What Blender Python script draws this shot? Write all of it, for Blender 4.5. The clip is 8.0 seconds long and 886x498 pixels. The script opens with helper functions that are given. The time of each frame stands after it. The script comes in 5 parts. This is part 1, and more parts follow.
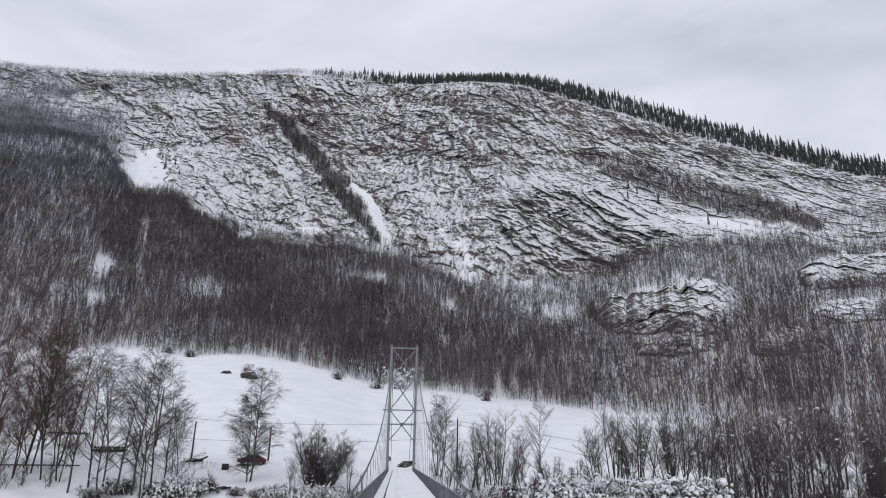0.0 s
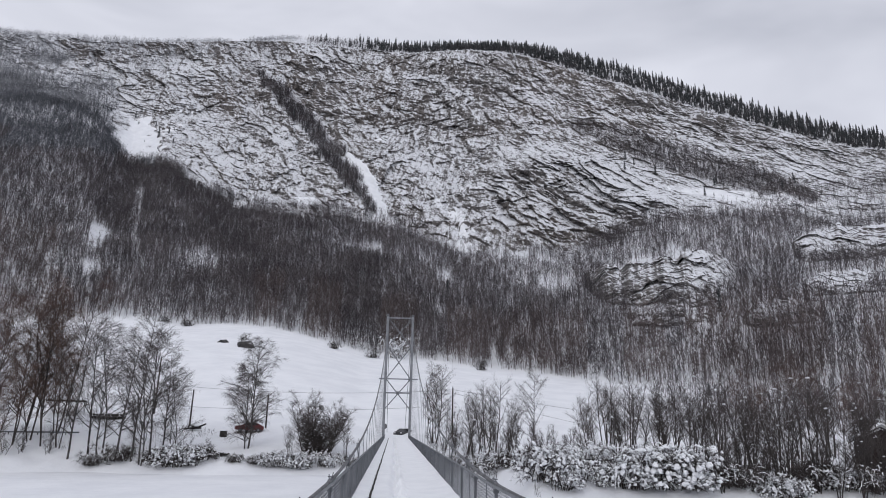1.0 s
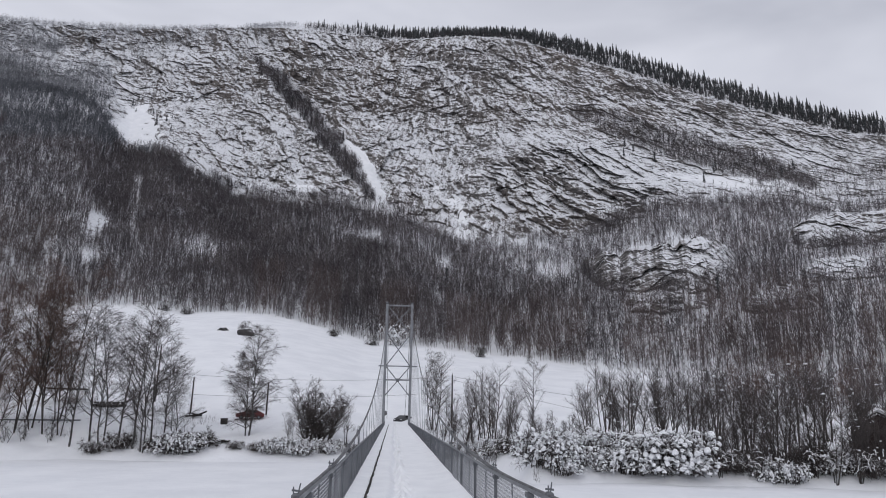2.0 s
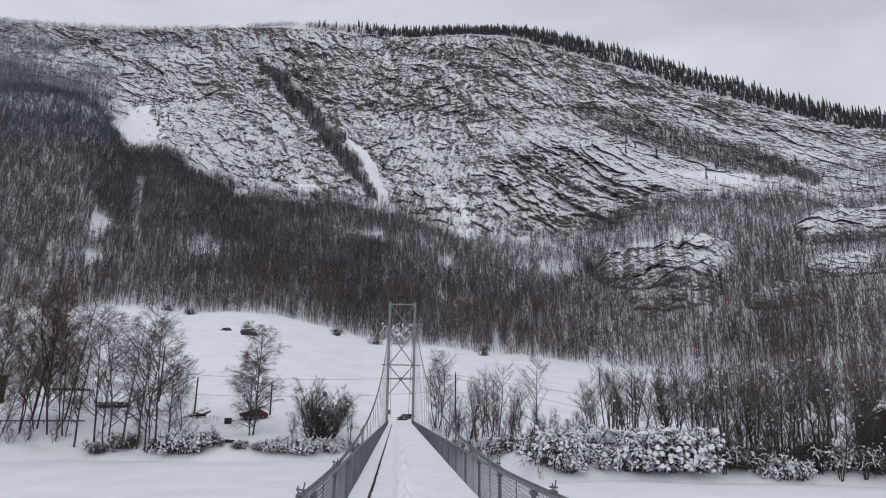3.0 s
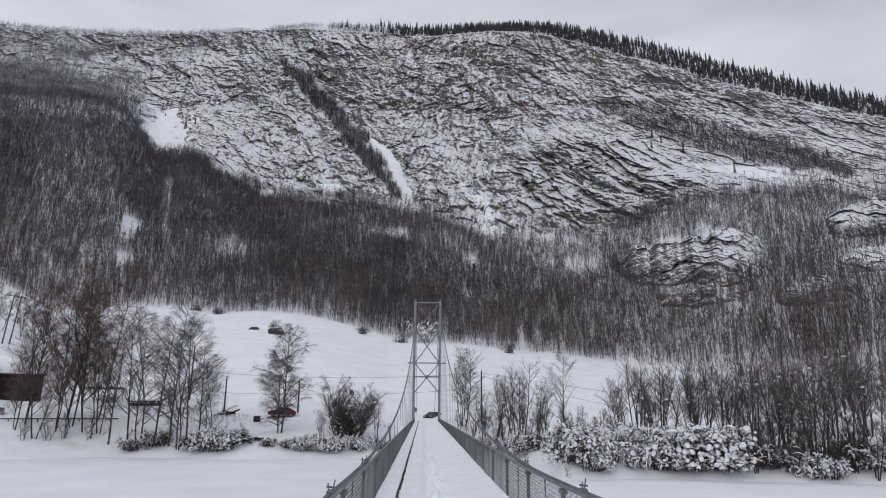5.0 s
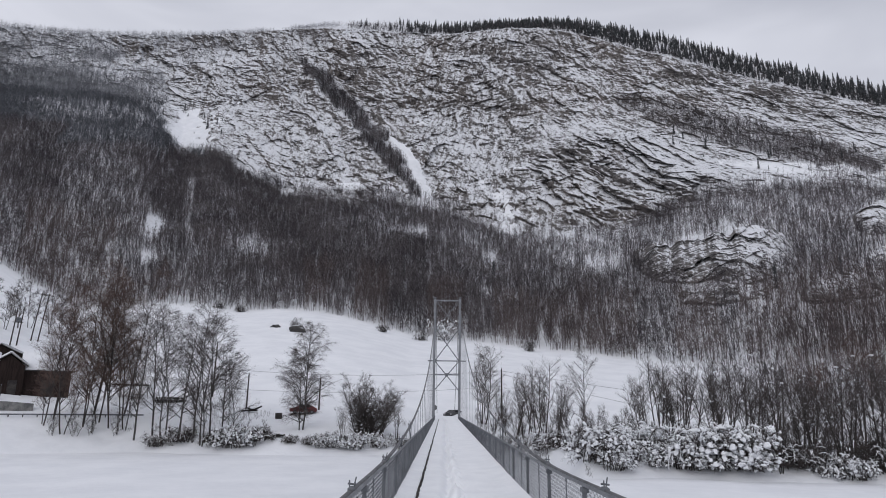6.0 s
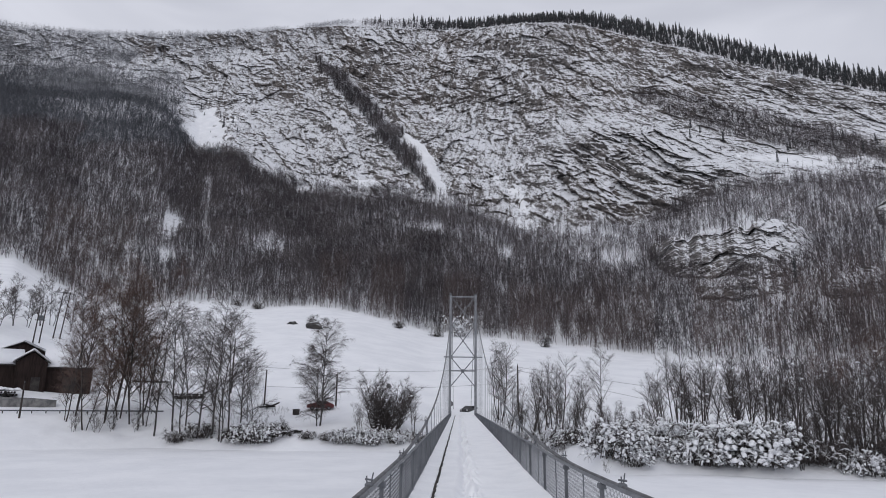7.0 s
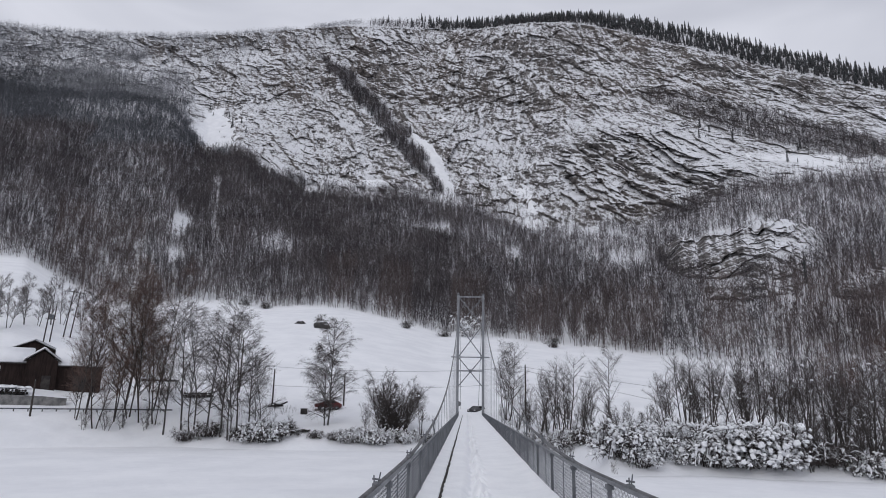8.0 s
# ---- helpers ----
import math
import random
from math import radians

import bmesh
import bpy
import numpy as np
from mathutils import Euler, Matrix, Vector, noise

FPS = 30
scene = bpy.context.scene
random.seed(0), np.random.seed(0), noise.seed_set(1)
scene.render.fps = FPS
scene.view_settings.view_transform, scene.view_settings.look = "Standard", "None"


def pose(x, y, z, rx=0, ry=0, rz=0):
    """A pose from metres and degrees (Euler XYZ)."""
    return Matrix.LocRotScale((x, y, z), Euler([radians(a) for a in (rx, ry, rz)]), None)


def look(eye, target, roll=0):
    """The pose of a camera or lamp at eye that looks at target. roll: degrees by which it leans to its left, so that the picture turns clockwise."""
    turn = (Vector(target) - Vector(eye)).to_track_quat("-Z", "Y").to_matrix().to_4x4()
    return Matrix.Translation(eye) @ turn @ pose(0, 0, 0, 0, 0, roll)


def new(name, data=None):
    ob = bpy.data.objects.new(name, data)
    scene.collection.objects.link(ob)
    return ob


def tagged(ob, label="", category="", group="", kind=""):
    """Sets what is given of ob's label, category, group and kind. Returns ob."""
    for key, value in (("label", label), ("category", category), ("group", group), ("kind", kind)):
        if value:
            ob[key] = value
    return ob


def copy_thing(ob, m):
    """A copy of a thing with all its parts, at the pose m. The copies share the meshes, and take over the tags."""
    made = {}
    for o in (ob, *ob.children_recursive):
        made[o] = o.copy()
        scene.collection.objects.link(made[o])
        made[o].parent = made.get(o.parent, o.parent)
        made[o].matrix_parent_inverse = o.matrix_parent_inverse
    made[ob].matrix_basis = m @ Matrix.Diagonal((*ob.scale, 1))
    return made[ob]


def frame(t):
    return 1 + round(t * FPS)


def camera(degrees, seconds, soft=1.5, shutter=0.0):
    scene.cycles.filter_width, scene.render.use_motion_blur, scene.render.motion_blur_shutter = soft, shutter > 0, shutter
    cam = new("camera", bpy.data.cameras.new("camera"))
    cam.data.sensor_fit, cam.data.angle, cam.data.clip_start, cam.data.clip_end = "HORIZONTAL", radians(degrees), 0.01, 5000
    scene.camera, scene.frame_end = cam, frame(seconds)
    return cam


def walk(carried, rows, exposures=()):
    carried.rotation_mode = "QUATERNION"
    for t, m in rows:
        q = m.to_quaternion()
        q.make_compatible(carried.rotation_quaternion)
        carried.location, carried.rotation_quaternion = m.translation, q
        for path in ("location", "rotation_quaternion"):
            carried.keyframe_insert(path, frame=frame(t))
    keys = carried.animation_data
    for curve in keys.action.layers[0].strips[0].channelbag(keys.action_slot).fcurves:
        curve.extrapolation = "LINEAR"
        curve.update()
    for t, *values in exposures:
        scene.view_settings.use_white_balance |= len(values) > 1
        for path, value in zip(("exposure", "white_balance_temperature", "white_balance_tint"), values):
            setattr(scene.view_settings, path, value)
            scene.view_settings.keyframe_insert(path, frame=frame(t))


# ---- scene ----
EYE = 6.6
ROWS = [
    (0, 0.010, -3.84, 18.06, -0.98),
    (0.5, 0.010, -4.02, 16.56, -0.98),
    (1, 0.009, -4.24, 15.42, -1.08),
    (1.5, 0.008, -4.30, 14.53, -1.02),
    (3, 0.006, -3.97, 14.17, -0.56),
    (3.5, 0.000, -3.87, 14.07, -0.50),
    (4, -0.008, -3.55, 14.00, -0.70),
    (4.5, -0.016, -2.69, 14.00, -0.57),
    (6, -0.027, 0.03, 13.77, -0.77),
    (6.5, -0.027, 0.75, 13.58, -0.81),
    (7, -0.026, 1.45, 13.42, -0.72),
    (7.5, -0.025, 1.91, 13.39, -0.88),
    (8, -0.024, 2.10, 13.41, -0.96),
]
cam = camera(69.4, 8.0, soft=0.95)
walk(cam, [(t, pose(dx, 0, EYE, 90 + pitch, roll, yaw)) for t, dx, yaw, pitch, roll in ROWS],
     exposures=[(0, 0.25), (0.5, 0.22), (1.0, 0.17), (1.5, 0.10), (3.0, 0.06), (3.5, 0.05), (8.0, 0.04)])

# ---------------------------------------------------------------- light: an even overcast sky
SUN_UP, SUN_ROUND = radians(35), radians(200)
world = bpy.data.worlds.new("overcast_sky")
scene.world = world
world.use_nodes = True
wn, wl = world.node_tree.nodes, world.node_tree.links
wn.clear()
w_out, w_bg = wn.new("ShaderNodeOutputWorld"), wn.new("ShaderNodeBackground")
sky = wn.new("ShaderNodeTexSky")
sky.sky_type, sky.sun_disc, sky.sun_elevation, sky.sun_rotation = "NISHITA", False, SUN_UP, SUN_ROUND
w_pale, w_mix, w_cloud = wn.new("ShaderNodeHueSaturation"), wn.new("ShaderNodeMix"), wn.new("ShaderNodeTexNoise")
w_ramp, w_gain, w_co, w_map = wn.new("ShaderNodeValToRGB"), wn.new("ShaderNodeVectorMath"), wn.new("ShaderNodeTexCoord"), wn.new("ShaderNodeMapping")
w_pale.inputs["Saturation"].default_value = 0.25
w_gain.operation = "SCALE"
w_gain.inputs["Scale"].default_value = 0.07
w_map.inputs["Scale"].default_value = (1.0, 1.0, 2.6)
w_cloud.inputs["Scale"].default_value = 2.2
w_cloud.inputs["Detail"].default_value = 4
w_cloud.inputs["Distortion"].default_value = 0.6
w_ramp.color_ramp.elements[0].position, w_ramp.color_ramp.elements[0].color = 0.30, (0.50, 0.52, 0.60, 1)
w_ramp.color_ramp.elements[1].position, w_ramp.color_ramp.elements[1].color = 0.62, (0.70, 0.718, 0.805, 1)
w_mix.data_type = "RGBA"
w_mix.inputs["Factor"].default_value = 0.92
wl.new(sky.outputs["Color"], w_pale.inputs["Color"])
wl.new(w_pale.outputs["Color"], w_gain.inputs[0])
wl.new(w_co.outputs["Generated"], w_map.inputs["Vector"])
wl.new(w_map.outputs["Vector"], w_cloud.inputs["Vector"])
wl.new(w_cloud.outputs["Fac"], w_ramp.inputs["Fac"])
wl.new(w_gain.outputs["Vector"], w_mix.inputs["A"])
wl.new(w_ramp.outputs["Color"], w_mix.inputs["B"])
wl.new(w_mix.outputs["Result"], w_bg.inputs["Color"])
wl.new(w_bg.outputs["Background"], w_out.inputs["Surface"])
w_bg.inputs["Strength"].default_value = 1.0

sun = new("sun", bpy.data.lights.new("sun", "SUN"))
sun.data.energy, sun.data.angle, sun.data.color = 0.5, radians(40), (1.0, 0.97, 0.93)
sun.matrix_world = look((0, 0, 0), (-math.sin(SUN_ROUND) * math.cos(SUN_UP), -math.cos(SUN_ROUND) * math.cos(SUN_UP), -math.sin(SUN_UP)))


# ---------------------------------------------------------------- materials
def material(name, low, high, rough=0.8, metal=0.0, size=1.0, bump=0.0, bump_size=None, lo=0.35, hi=0.65, stretch=(1, 1, 1), snow=None, spec=0.3):
    """Two colours mixed by noise of about that size in metres, a finer noise on top, with relief. snow: (from, to) of the upward normal where snow lies."""
    m = bpy.data.materials.new(name)
    m.use_nodes = True
    nt = m.node_tree
    n, l = nt.nodes, nt.links
    b = n["Principled BSDF"]
    b.inputs["Metallic"].default_value = metal
    b.inputs["Specular IOR Level"].default_value = spec
    geo, mp, tex, fine, ramp = n.new("ShaderNodeNewGeometry"), n.new("ShaderNodeMapping"), n.new("ShaderNodeTexNoise"), n.new("ShaderNodeTexNoise"), n.new("ShaderNodeValToRGB")
    mp.inputs["Scale"].default_value = stretch
    tex.inputs["Scale"].default_value, tex.inputs["Detail"].default_value = 1.0 / size, 5
    fine.inputs["Scale"].default_value, fine.inputs["Detail"].default_value = 6.0 / size, 4
    ramp.color_ramp.elements[0].position, ramp.color_ramp.elements[0].color = lo, (*low, 1)
    ramp.color_ramp.elements[1].position, ramp.color_ramp.elements[1].color = hi, (*high, 1)
    mix = n.new("ShaderNodeMath")
    mix.operation = "MULTIPLY_ADD"
    mix.inputs[1].default_value = 0.35
    l.new(geo.outputs["Position"], mp.inputs["Vector"])
    l.new(mp.outputs["Vector"], tex.inputs["Vector"])
    l.new(mp.outputs["Vector"], fine.inputs["Vector"])
    sub = n.new("ShaderNodeMath")
    sub.operation = "SUBTRACT"
    sub.inputs[1].default_value = 0.5
    l.new(fine.outputs["Fac"], sub.inputs[0])
    l.new(sub.outputs["Value"], mix.inputs[0])
    l.new(tex.outputs["Fac"], mix.inputs[2])
    l.new(mix.outputs["Value"], ramp.inputs["Fac"])
    colour = ramp.outputs["Color"]
    b.inputs["Roughness"].default_value = rough
    if snow:
        sep, rng, add, white = n.new("ShaderNodeSeparateXYZ"), n.new("ShaderNodeMapRange"), n.new("ShaderNodeMath"), n.new("ShaderNodeMix")
        l.new(geo.outputs["Normal"], sep.inputs[0])
        add.operation = "MULTIPLY_ADD"
        add.inputs[1].default_value = 0.5
        l.new(sub.outputs["Value"], add.inputs[0])
        l.new(sep.outputs["Z"], add.inputs[2])
        rng.inputs["From Min"].default_value, rng.inputs["From Max"].default_value = snow
        l.new(add.outputs["Value"], rng.inputs["Value"])
        white.data_type = "RGBA"
        white.inputs["B"].default_value = (0.80, 0.81, 0.84, 1)
        l.new(rng.outputs["Result"], white.inputs["Factor"])
        l.new(colour, white.inputs["A"])
        colour = white.outputs["Result"]
    l.new(colour, b.inputs["Base Color"])
    if bump:
        bp, bt = n.new("ShaderNodeBump"), n.new("ShaderNodeTexNoise")
        bt.inputs["Scale"].default_value, bt.inputs["Detail"].default_value = 1.0 / (bump_size or size), 6
        l.new(mp.outputs["Vector"], bt.inputs["Vector"])
        l.new(bt.outputs["Fac"], bp.inputs["Height"])
        bp.inputs["Distance"].default_value = bump
        bp.inputs["Strength"].default_value = 1.0
        l.new(bp.outputs["Normal"], b.inputs["Normal"])
    return m


SNOW = material("snow", (0.805, 0.817, 0.846), (0.880, 0.890, 0.914), 0.85, size=7.0, bump=0.05, bump_size=0.6, spec=0.15)
SNOW_CLUMP = material("clumped_snow", (0.82, 0.83, 0.86), (0.89, 0.90, 0.92), 0.85, size=0.6, bump=0.04, bump_size=0.15, spec=0.15)
SNOW_DECK = material("trodden_snow", (0.85, 0.86, 0.882), (0.91, 0.918, 0.935), 0.85, size=0.8, bump=0.025, bump_size=0.12, spec=0.15)
BARK = material("dark_bark", (0.035, 0.03, 0.03), (0.085, 0.075, 0.07), 0.9, size=0.5, bump=0.02, bump_size=0.08)
BIRCH_BARK = material("birch_bark", (0.035, 0.032, 0.032), (0.13, 0.125, 0.12), 0.85, size=0.45, lo=0.38, hi=0.66, stretch=(1, 1, 2.2), bump=0.01, bump_size=0.1)
TWIG = material("twigs", (0.045, 0.038, 0.037), (0.095, 0.08, 0.077), 0.9, size=1.4)
TWIG_RED = material("reddish_twigs", (0.085, 0.056, 0.048), (0.15, 0.102, 0.085), 0.9, size=1.6)
WOODS = material("bare_woods", (0.085, 0.077, 0.083), (0.158, 0.140, 0.143), 0.95, size=22.0, lo=0.36, hi=0.66)
WOODS_RED = material("reddish_woods", (0.100, 0.083, 0.084), (0.175, 0.145, 0.141), 0.95, size=18.0)
# rime and frost, with the haze over the high woods mixed into both colours
WOODS_RIME_HAZE = material("rimed_hazy_woods", (0.085, 0.090, 0.101), (0.17, 0.176, 0.193), 0.95, size=16.0)
WOODS_FROST_HAZE = material("frosted_hazy_twigs", (0.20, 0.205, 0.22), (0.42, 0.425, 0.445), 0.95, size=14.0)
NEEDLES = material("spruce_needles", (0.035, 0.039, 0.042), (0.082, 0.086, 0.09), 0.95, size=5.0)
STEEL = material("galvanised_steel", (0.16, 0.167, 0.18), (0.26, 0.268, 0.285), 0.55, metal=0.25, size=0.5, bump=0.003, bump_size=0.05)
STEEL_DARK = material("weathered_steel", (0.095, 0.10, 0.11), (0.165, 0.172, 0.185), 0.6, metal=0.2, size=0.4, bump=0.003, bump_size=0.05)
CABLE = material("steel_cable", (0.10, 0.10, 0.105), (0.2, 0.2, 0.21), 0.6, metal=0.3, size=0.3)
PLANK = material("wet_dark_planks", (0.018, 0.016, 0.015), (0.06, 0.052, 0.046), 0.8, size=0.4)
BARN_WOOD = material("dark_brown_barn_boards", (0.014, 0.008, 0.007), (0.032, 0.020, 0.017), 0.85, size=0.7, stretch=(3, 3, 0.4), bump=0.02, bump_size=0.2)
BARN_DARK = material("shed_timber", (0.03, 0.027, 0.026), (0.065, 0.058, 0.055), 0.9, size=0.6)
POLE_WOOD = material("creosoted_pole_wood", (0.028, 0.024, 0.022), (0.07, 0.06, 0.055), 0.9, size=0.4, stretch=(3, 3, 0.5))
LOG = material("log_ends", (0.014, 0.013, 0.013), (0.04, 0.036, 0.034), 0.9, size=0.3)
DARK_STONE = material("dark_lichened_stone", (0.03, 0.03, 0.031), (0.085, 0.082, 0.08), 0.9, size=0.9, bump=0.06, bump_size=0.4, snow=(0.72, 0.86))
STONE = material("grey_stone", (0.12, 0.12, 0.122), (0.26, 0.255, 0.25), 0.9, size=0.8, bump=0.06, bump_size=0.4)
CAR_RED = material("dark_red_car_paint", (0.10, 0.012, 0.014), (0.14, 0.02, 0.02), 0.3, size=1.0, spec=0.5)
CAR_BLACK = material("black_car_paint", (0.012, 0.012, 0.014), (0.022, 0.022, 0.025), 0.3, size=1.0, spec=0.5)
CAR_GLASS = material("car_glass", (0.02, 0.022, 0.025), (0.03, 0.032, 0.035), 0.1, size=2.0, spec=0.6)
RUBBER = material("tyre_rubber", (0.012, 0.012, 0.012), (0.025, 0.025, 0.025), 0.85, size=0.2)
SIGN_GREY = material("road_sign_back", (0.13, 0.13, 0.135), (0.19, 0.19, 0.195), 0.5, metal=0.3, size=0.4)
WINDOW_WHITE = material("white_window_paint", (0.55, 0.55, 0.56), (0.66, 0.66, 0.67), 0.6, size=0.5)


def mountain_material():
    """Snow where the slope holds it, broken by ledges along the strata, and bare grey-brown rock where it is too steep."""
    m = bpy.data.materials.new("snow_dusted_rock")
    m.use_nodes = True
    nt = m.node_tree
    n, l = nt.nodes, nt.links
    b = n["Principled BSDF"]
    b.inputs["Roughness"].default_value, b.inputs["Specular IOR Level"].default_value = 0.9, 0.15
    geo = n.new("ShaderNodeNewGeometry")
    wind = n.new("ShaderNodeVectorMath")          # the snow came with the wind, from one side
    wind.operation = "DOT_PRODUCT"
    wind.inputs[1].default_value = (0.45, -0.10, 0.88)

    def noise_of(scale, detail, turn, squeeze, distortion=0.0):
        mp, t = n.new("ShaderNodeMapping"), n.new("ShaderNodeTexNoise")
        mp.vector_type = "TEXTURE"
        mp.inputs["Rotation"].default_value = turn
        mp.inputs["Scale"].default_value = squeeze
        t.inputs["Scale"].default_value, t.inputs["Detail"].default_value, t.inputs["Distortion"].default_value = scale, detail, distortion
        t.inputs["Roughness"].default_value = 0.62
        l.new(geo.outputs["Position"], mp.inputs["Vector"])
        l.new(mp.outputs["Vector"], t.inputs["Vector"])
        return t.outputs["Fac"]

    def calc(op, a, c, d=None):
        k = n.new("ShaderNodeMath")
        k.operation = op
        for i, v in enumerate((a, c, d)):
            if v is None:
                continue
            if isinstance(v, (int, float)):
                k.inputs[i].default_value = v
            else:
                l.new(v, k.inputs[i])
        return k.outputs[0]

    def blocks(scale, turn, squeeze):
        mp, t = n.new("ShaderNodeMapping"), n.new("ShaderNodeTexVoronoi")
        mp.vector_type = "TEXTURE"
        mp.inputs["Rotation"].default_value = turn
        mp.inputs["Scale"].default_value = squeeze
        t.inputs["Scale"].default_value = scale
        bend = n.new("ShaderNodeVectorMath")
        bend.operation = "MULTIPLY_ADD"
        bend.inputs[1].default_value = (3.5, 3.5, 3.5)
        wob = n.new("ShaderNodeTexNoise")
        wob.inputs["Scale"].default_value = 0.22
        l.new(geo.outputs["Position"], wob.inputs["Vector"])
        l.new(wob.outputs["Color"], bend.inputs[0])
        l.new(geo.outputs["Position"], bend.inputs[2])
        l.new(bend.outputs["Vector"], mp.inputs["Vector"])
        l.new(mp.outputs["Vector"], t.inputs["Vector"])
        return t.outputs["Distance"]

    ledges = noise_of(0.16, 6, (0, radians(58), 0), (1.4, 5.0, 0.85), 0.8)
    broad = noise_of(0.030, 5, (0, radians(42), 0), (1.5, 5, 0.9), 0.7)
    grains = noise_of(0.42, 5, (0, radians(62), 0), (1.3, 4.0, 0.85), 0.6)
    chips = noise_of(1.1, 3, (0, radians(55), 0), (1.3, 4.0, 0.85), 0.5)
    bp = n.new("ShaderNodeBump")
    bp.inputs["Distance"].default_value, bp.inputs["Strength"].default_value = 0.9, 1.0
    l.new(calc("MULTIPLY_ADD", blocks(0.5, (0, radians(60), 0), (1.3, 4.0, 0.9)), 0.8, grains), bp.inputs["Height"])
    l.new(geo.outputs["Normal"], wind.inputs[0])
    s = calc("MULTIPLY_ADD", calc("SUBTRACT", broad, 0.5), 0.8, calc("MULTIPLY", wind.outputs["Value"], 0.7))
    ribs = noise_of(0.15, 6, (0, radians(102), 0), (2.6, 5.0, 0.7), 0.6)         # the middle of the face is ribbed from top to foot
    xyz, west, east = n.new("ShaderNodeSeparateXYZ"), n.new("ShaderNodeMapRange"), n.new("ShaderNodeMapRange")
    l.new(geo.outputs["Position"], xyz.inputs[0])
    west.inputs["From Min"].default_value, west.inputs["From Max"].default_value = -90, -30
    east.inputs["From Min"].default_value, east.inputs["From Max"].default_value = 150, 80
    l.new(xyz.outputs["X"], west.inputs["Value"])
    l.new(xyz.outputs["X"], east.inputs["Value"])
    ribbed = calc("MULTIPLY", west.outputs["Result"], east.outputs["Result"])
    s = calc("MULTIPLY_ADD", calc("MULTIPLY", calc("SUBTRACT", ribs, 0.5), ribbed), 2.0, s)
    s = calc("MULTIPLY_ADD", calc("MULTIPLY", calc("SUBTRACT", ledges, 0.5), calc("SUBTRACT", 1.0, ribbed)), 1.8, s)
    s = calc("MULTIPLY_ADD", calc("SUBTRACT", grains, 0.5), 1.5, s)
    s = calc("MULTIPLY_ADD", calc("SUBTRACT", chips, 0.5), 1.7, s)
    sep, flat = n.new("ShaderNodeSeparateXYZ"), n.new("ShaderNodeMapRange")    # gentle ground keeps its snow
    l.new(geo.outputs["Normal"], sep.inputs[0])
    flat.inputs["From Min"].default_value, flat.inputs["From Max"].default_value, flat.inputs["To Max"].default_value = 0.80, 0.92, 0.4
    l.new(sep.outputs["Z"], flat.inputs["Value"])
    s = calc("ADD", s, flat.outputs["Result"])
    rng = n.new("ShaderNodeMapRange")
    rng.inputs["From Min"].default_value, rng.inputs["From Max"].default_value = 0.14, 0.50
    l.new(s, rng.inputs["Value"])
    rock = n.new("ShaderNodeValToRGB")
    rock.color_ramp.elements[0].position, rock.color_ramp.elements[0].color = 0.35, (0.08, 0.076, 0.076, 1)
    rock.color_ramp.elements[1].position, rock.color_ramp.elements[1].color = 0.65, (0.22, 0.205, 0.198, 1)
    l.new(grains, rock.inputs["Fac"])
    warm, warm_mix = n.new("ShaderNodeMapRange"), n.new("ShaderNodeMix")
    warm.inputs["From Min"].default_value, warm.inputs["From Max"].default_value = 0.42, 0.62
    l.new(noise_of(0.011, 3, (0, 0, 0), (1, 2, 1)), warm.inputs["Value"])
    warm_mix.data_type, warm_mix.blend_type = "RGBA", "MULTIPLY"
    warm_mix.inputs["B"].default_value = (1.0, 0.95, 0.91, 1)
    l.new(warm.outputs["Result"], warm_mix.inputs["Factor"])
    l.new(rock.outputs["Color"], warm_mix.inputs["A"])
    mix = n.new("ShaderNodeMix")
    mix.data_type = "RGBA"
    mix.inputs["B"].default_value = (0.76, 0.77, 0.80, 1)
    l.new(rng.outputs["Result"], mix.inputs["Factor"])
    l.new(warm_mix.outputs["Result"], mix.inputs["A"])
    l.new(mix.outputs["Result"], b.inputs["Base Color"])
    l.new(bp.outputs["Normal"], b.inputs["Normal"])
    return m


MOUNTAIN = mountain_material()


# ---------------------------------------------------------------- numbers and meshes
def lattice(ix, iy, iz):
    h = (ix * 374761393 + iy * 668265263 + iz * 2147483647 + 1442695) & 0xFFFFFFFF
    h = ((h ^ (h >> 13)) * 1274126177) & 0xFFFFFFFF
    return ((h ^ (h >> 16)) & 0xFFFF) / 32767.5 - 1.0


def soft_noise(x, y, z):
    """Value noise, -1 to 1, on arrays."""
    fx, fy, fz = np.floor(x), np.floor(y), np.floor(z)
    ix, iy, iz = fx.astype(np.int64), fy.astype(np.int64), fz.astype(np.int64)
    u, v, w = x - fx, y - fy, z - fz
    u, v, w = u * u * (3 - 2 * u), v * v * (3 - 2 * v), w * w * (3 - 2 * w)
    total = 0
    for a in (0, 1):
        for b in (0, 1):
            for c in (0, 1):
                total = total + lattice(ix + a, iy + b, iz + c) * (u if a else 1 - u) * (v if b else 1 - v) * (w if c else 1 - w)
    return total


def layered(x, y, z, octaves=4, ridged=False):
    total, amp = 0, 1.0
    for k in range(octaves):
        s = soft_noise(x * 2 ** k + 7.3 * k, y * 2 ** k + 3.1 * k, z * 2 ** k + 5.7 * k)
        total = total + amp * ((1 - 2 * np.abs(s)) if ridged else s)
        amp *= 0.5
    return total


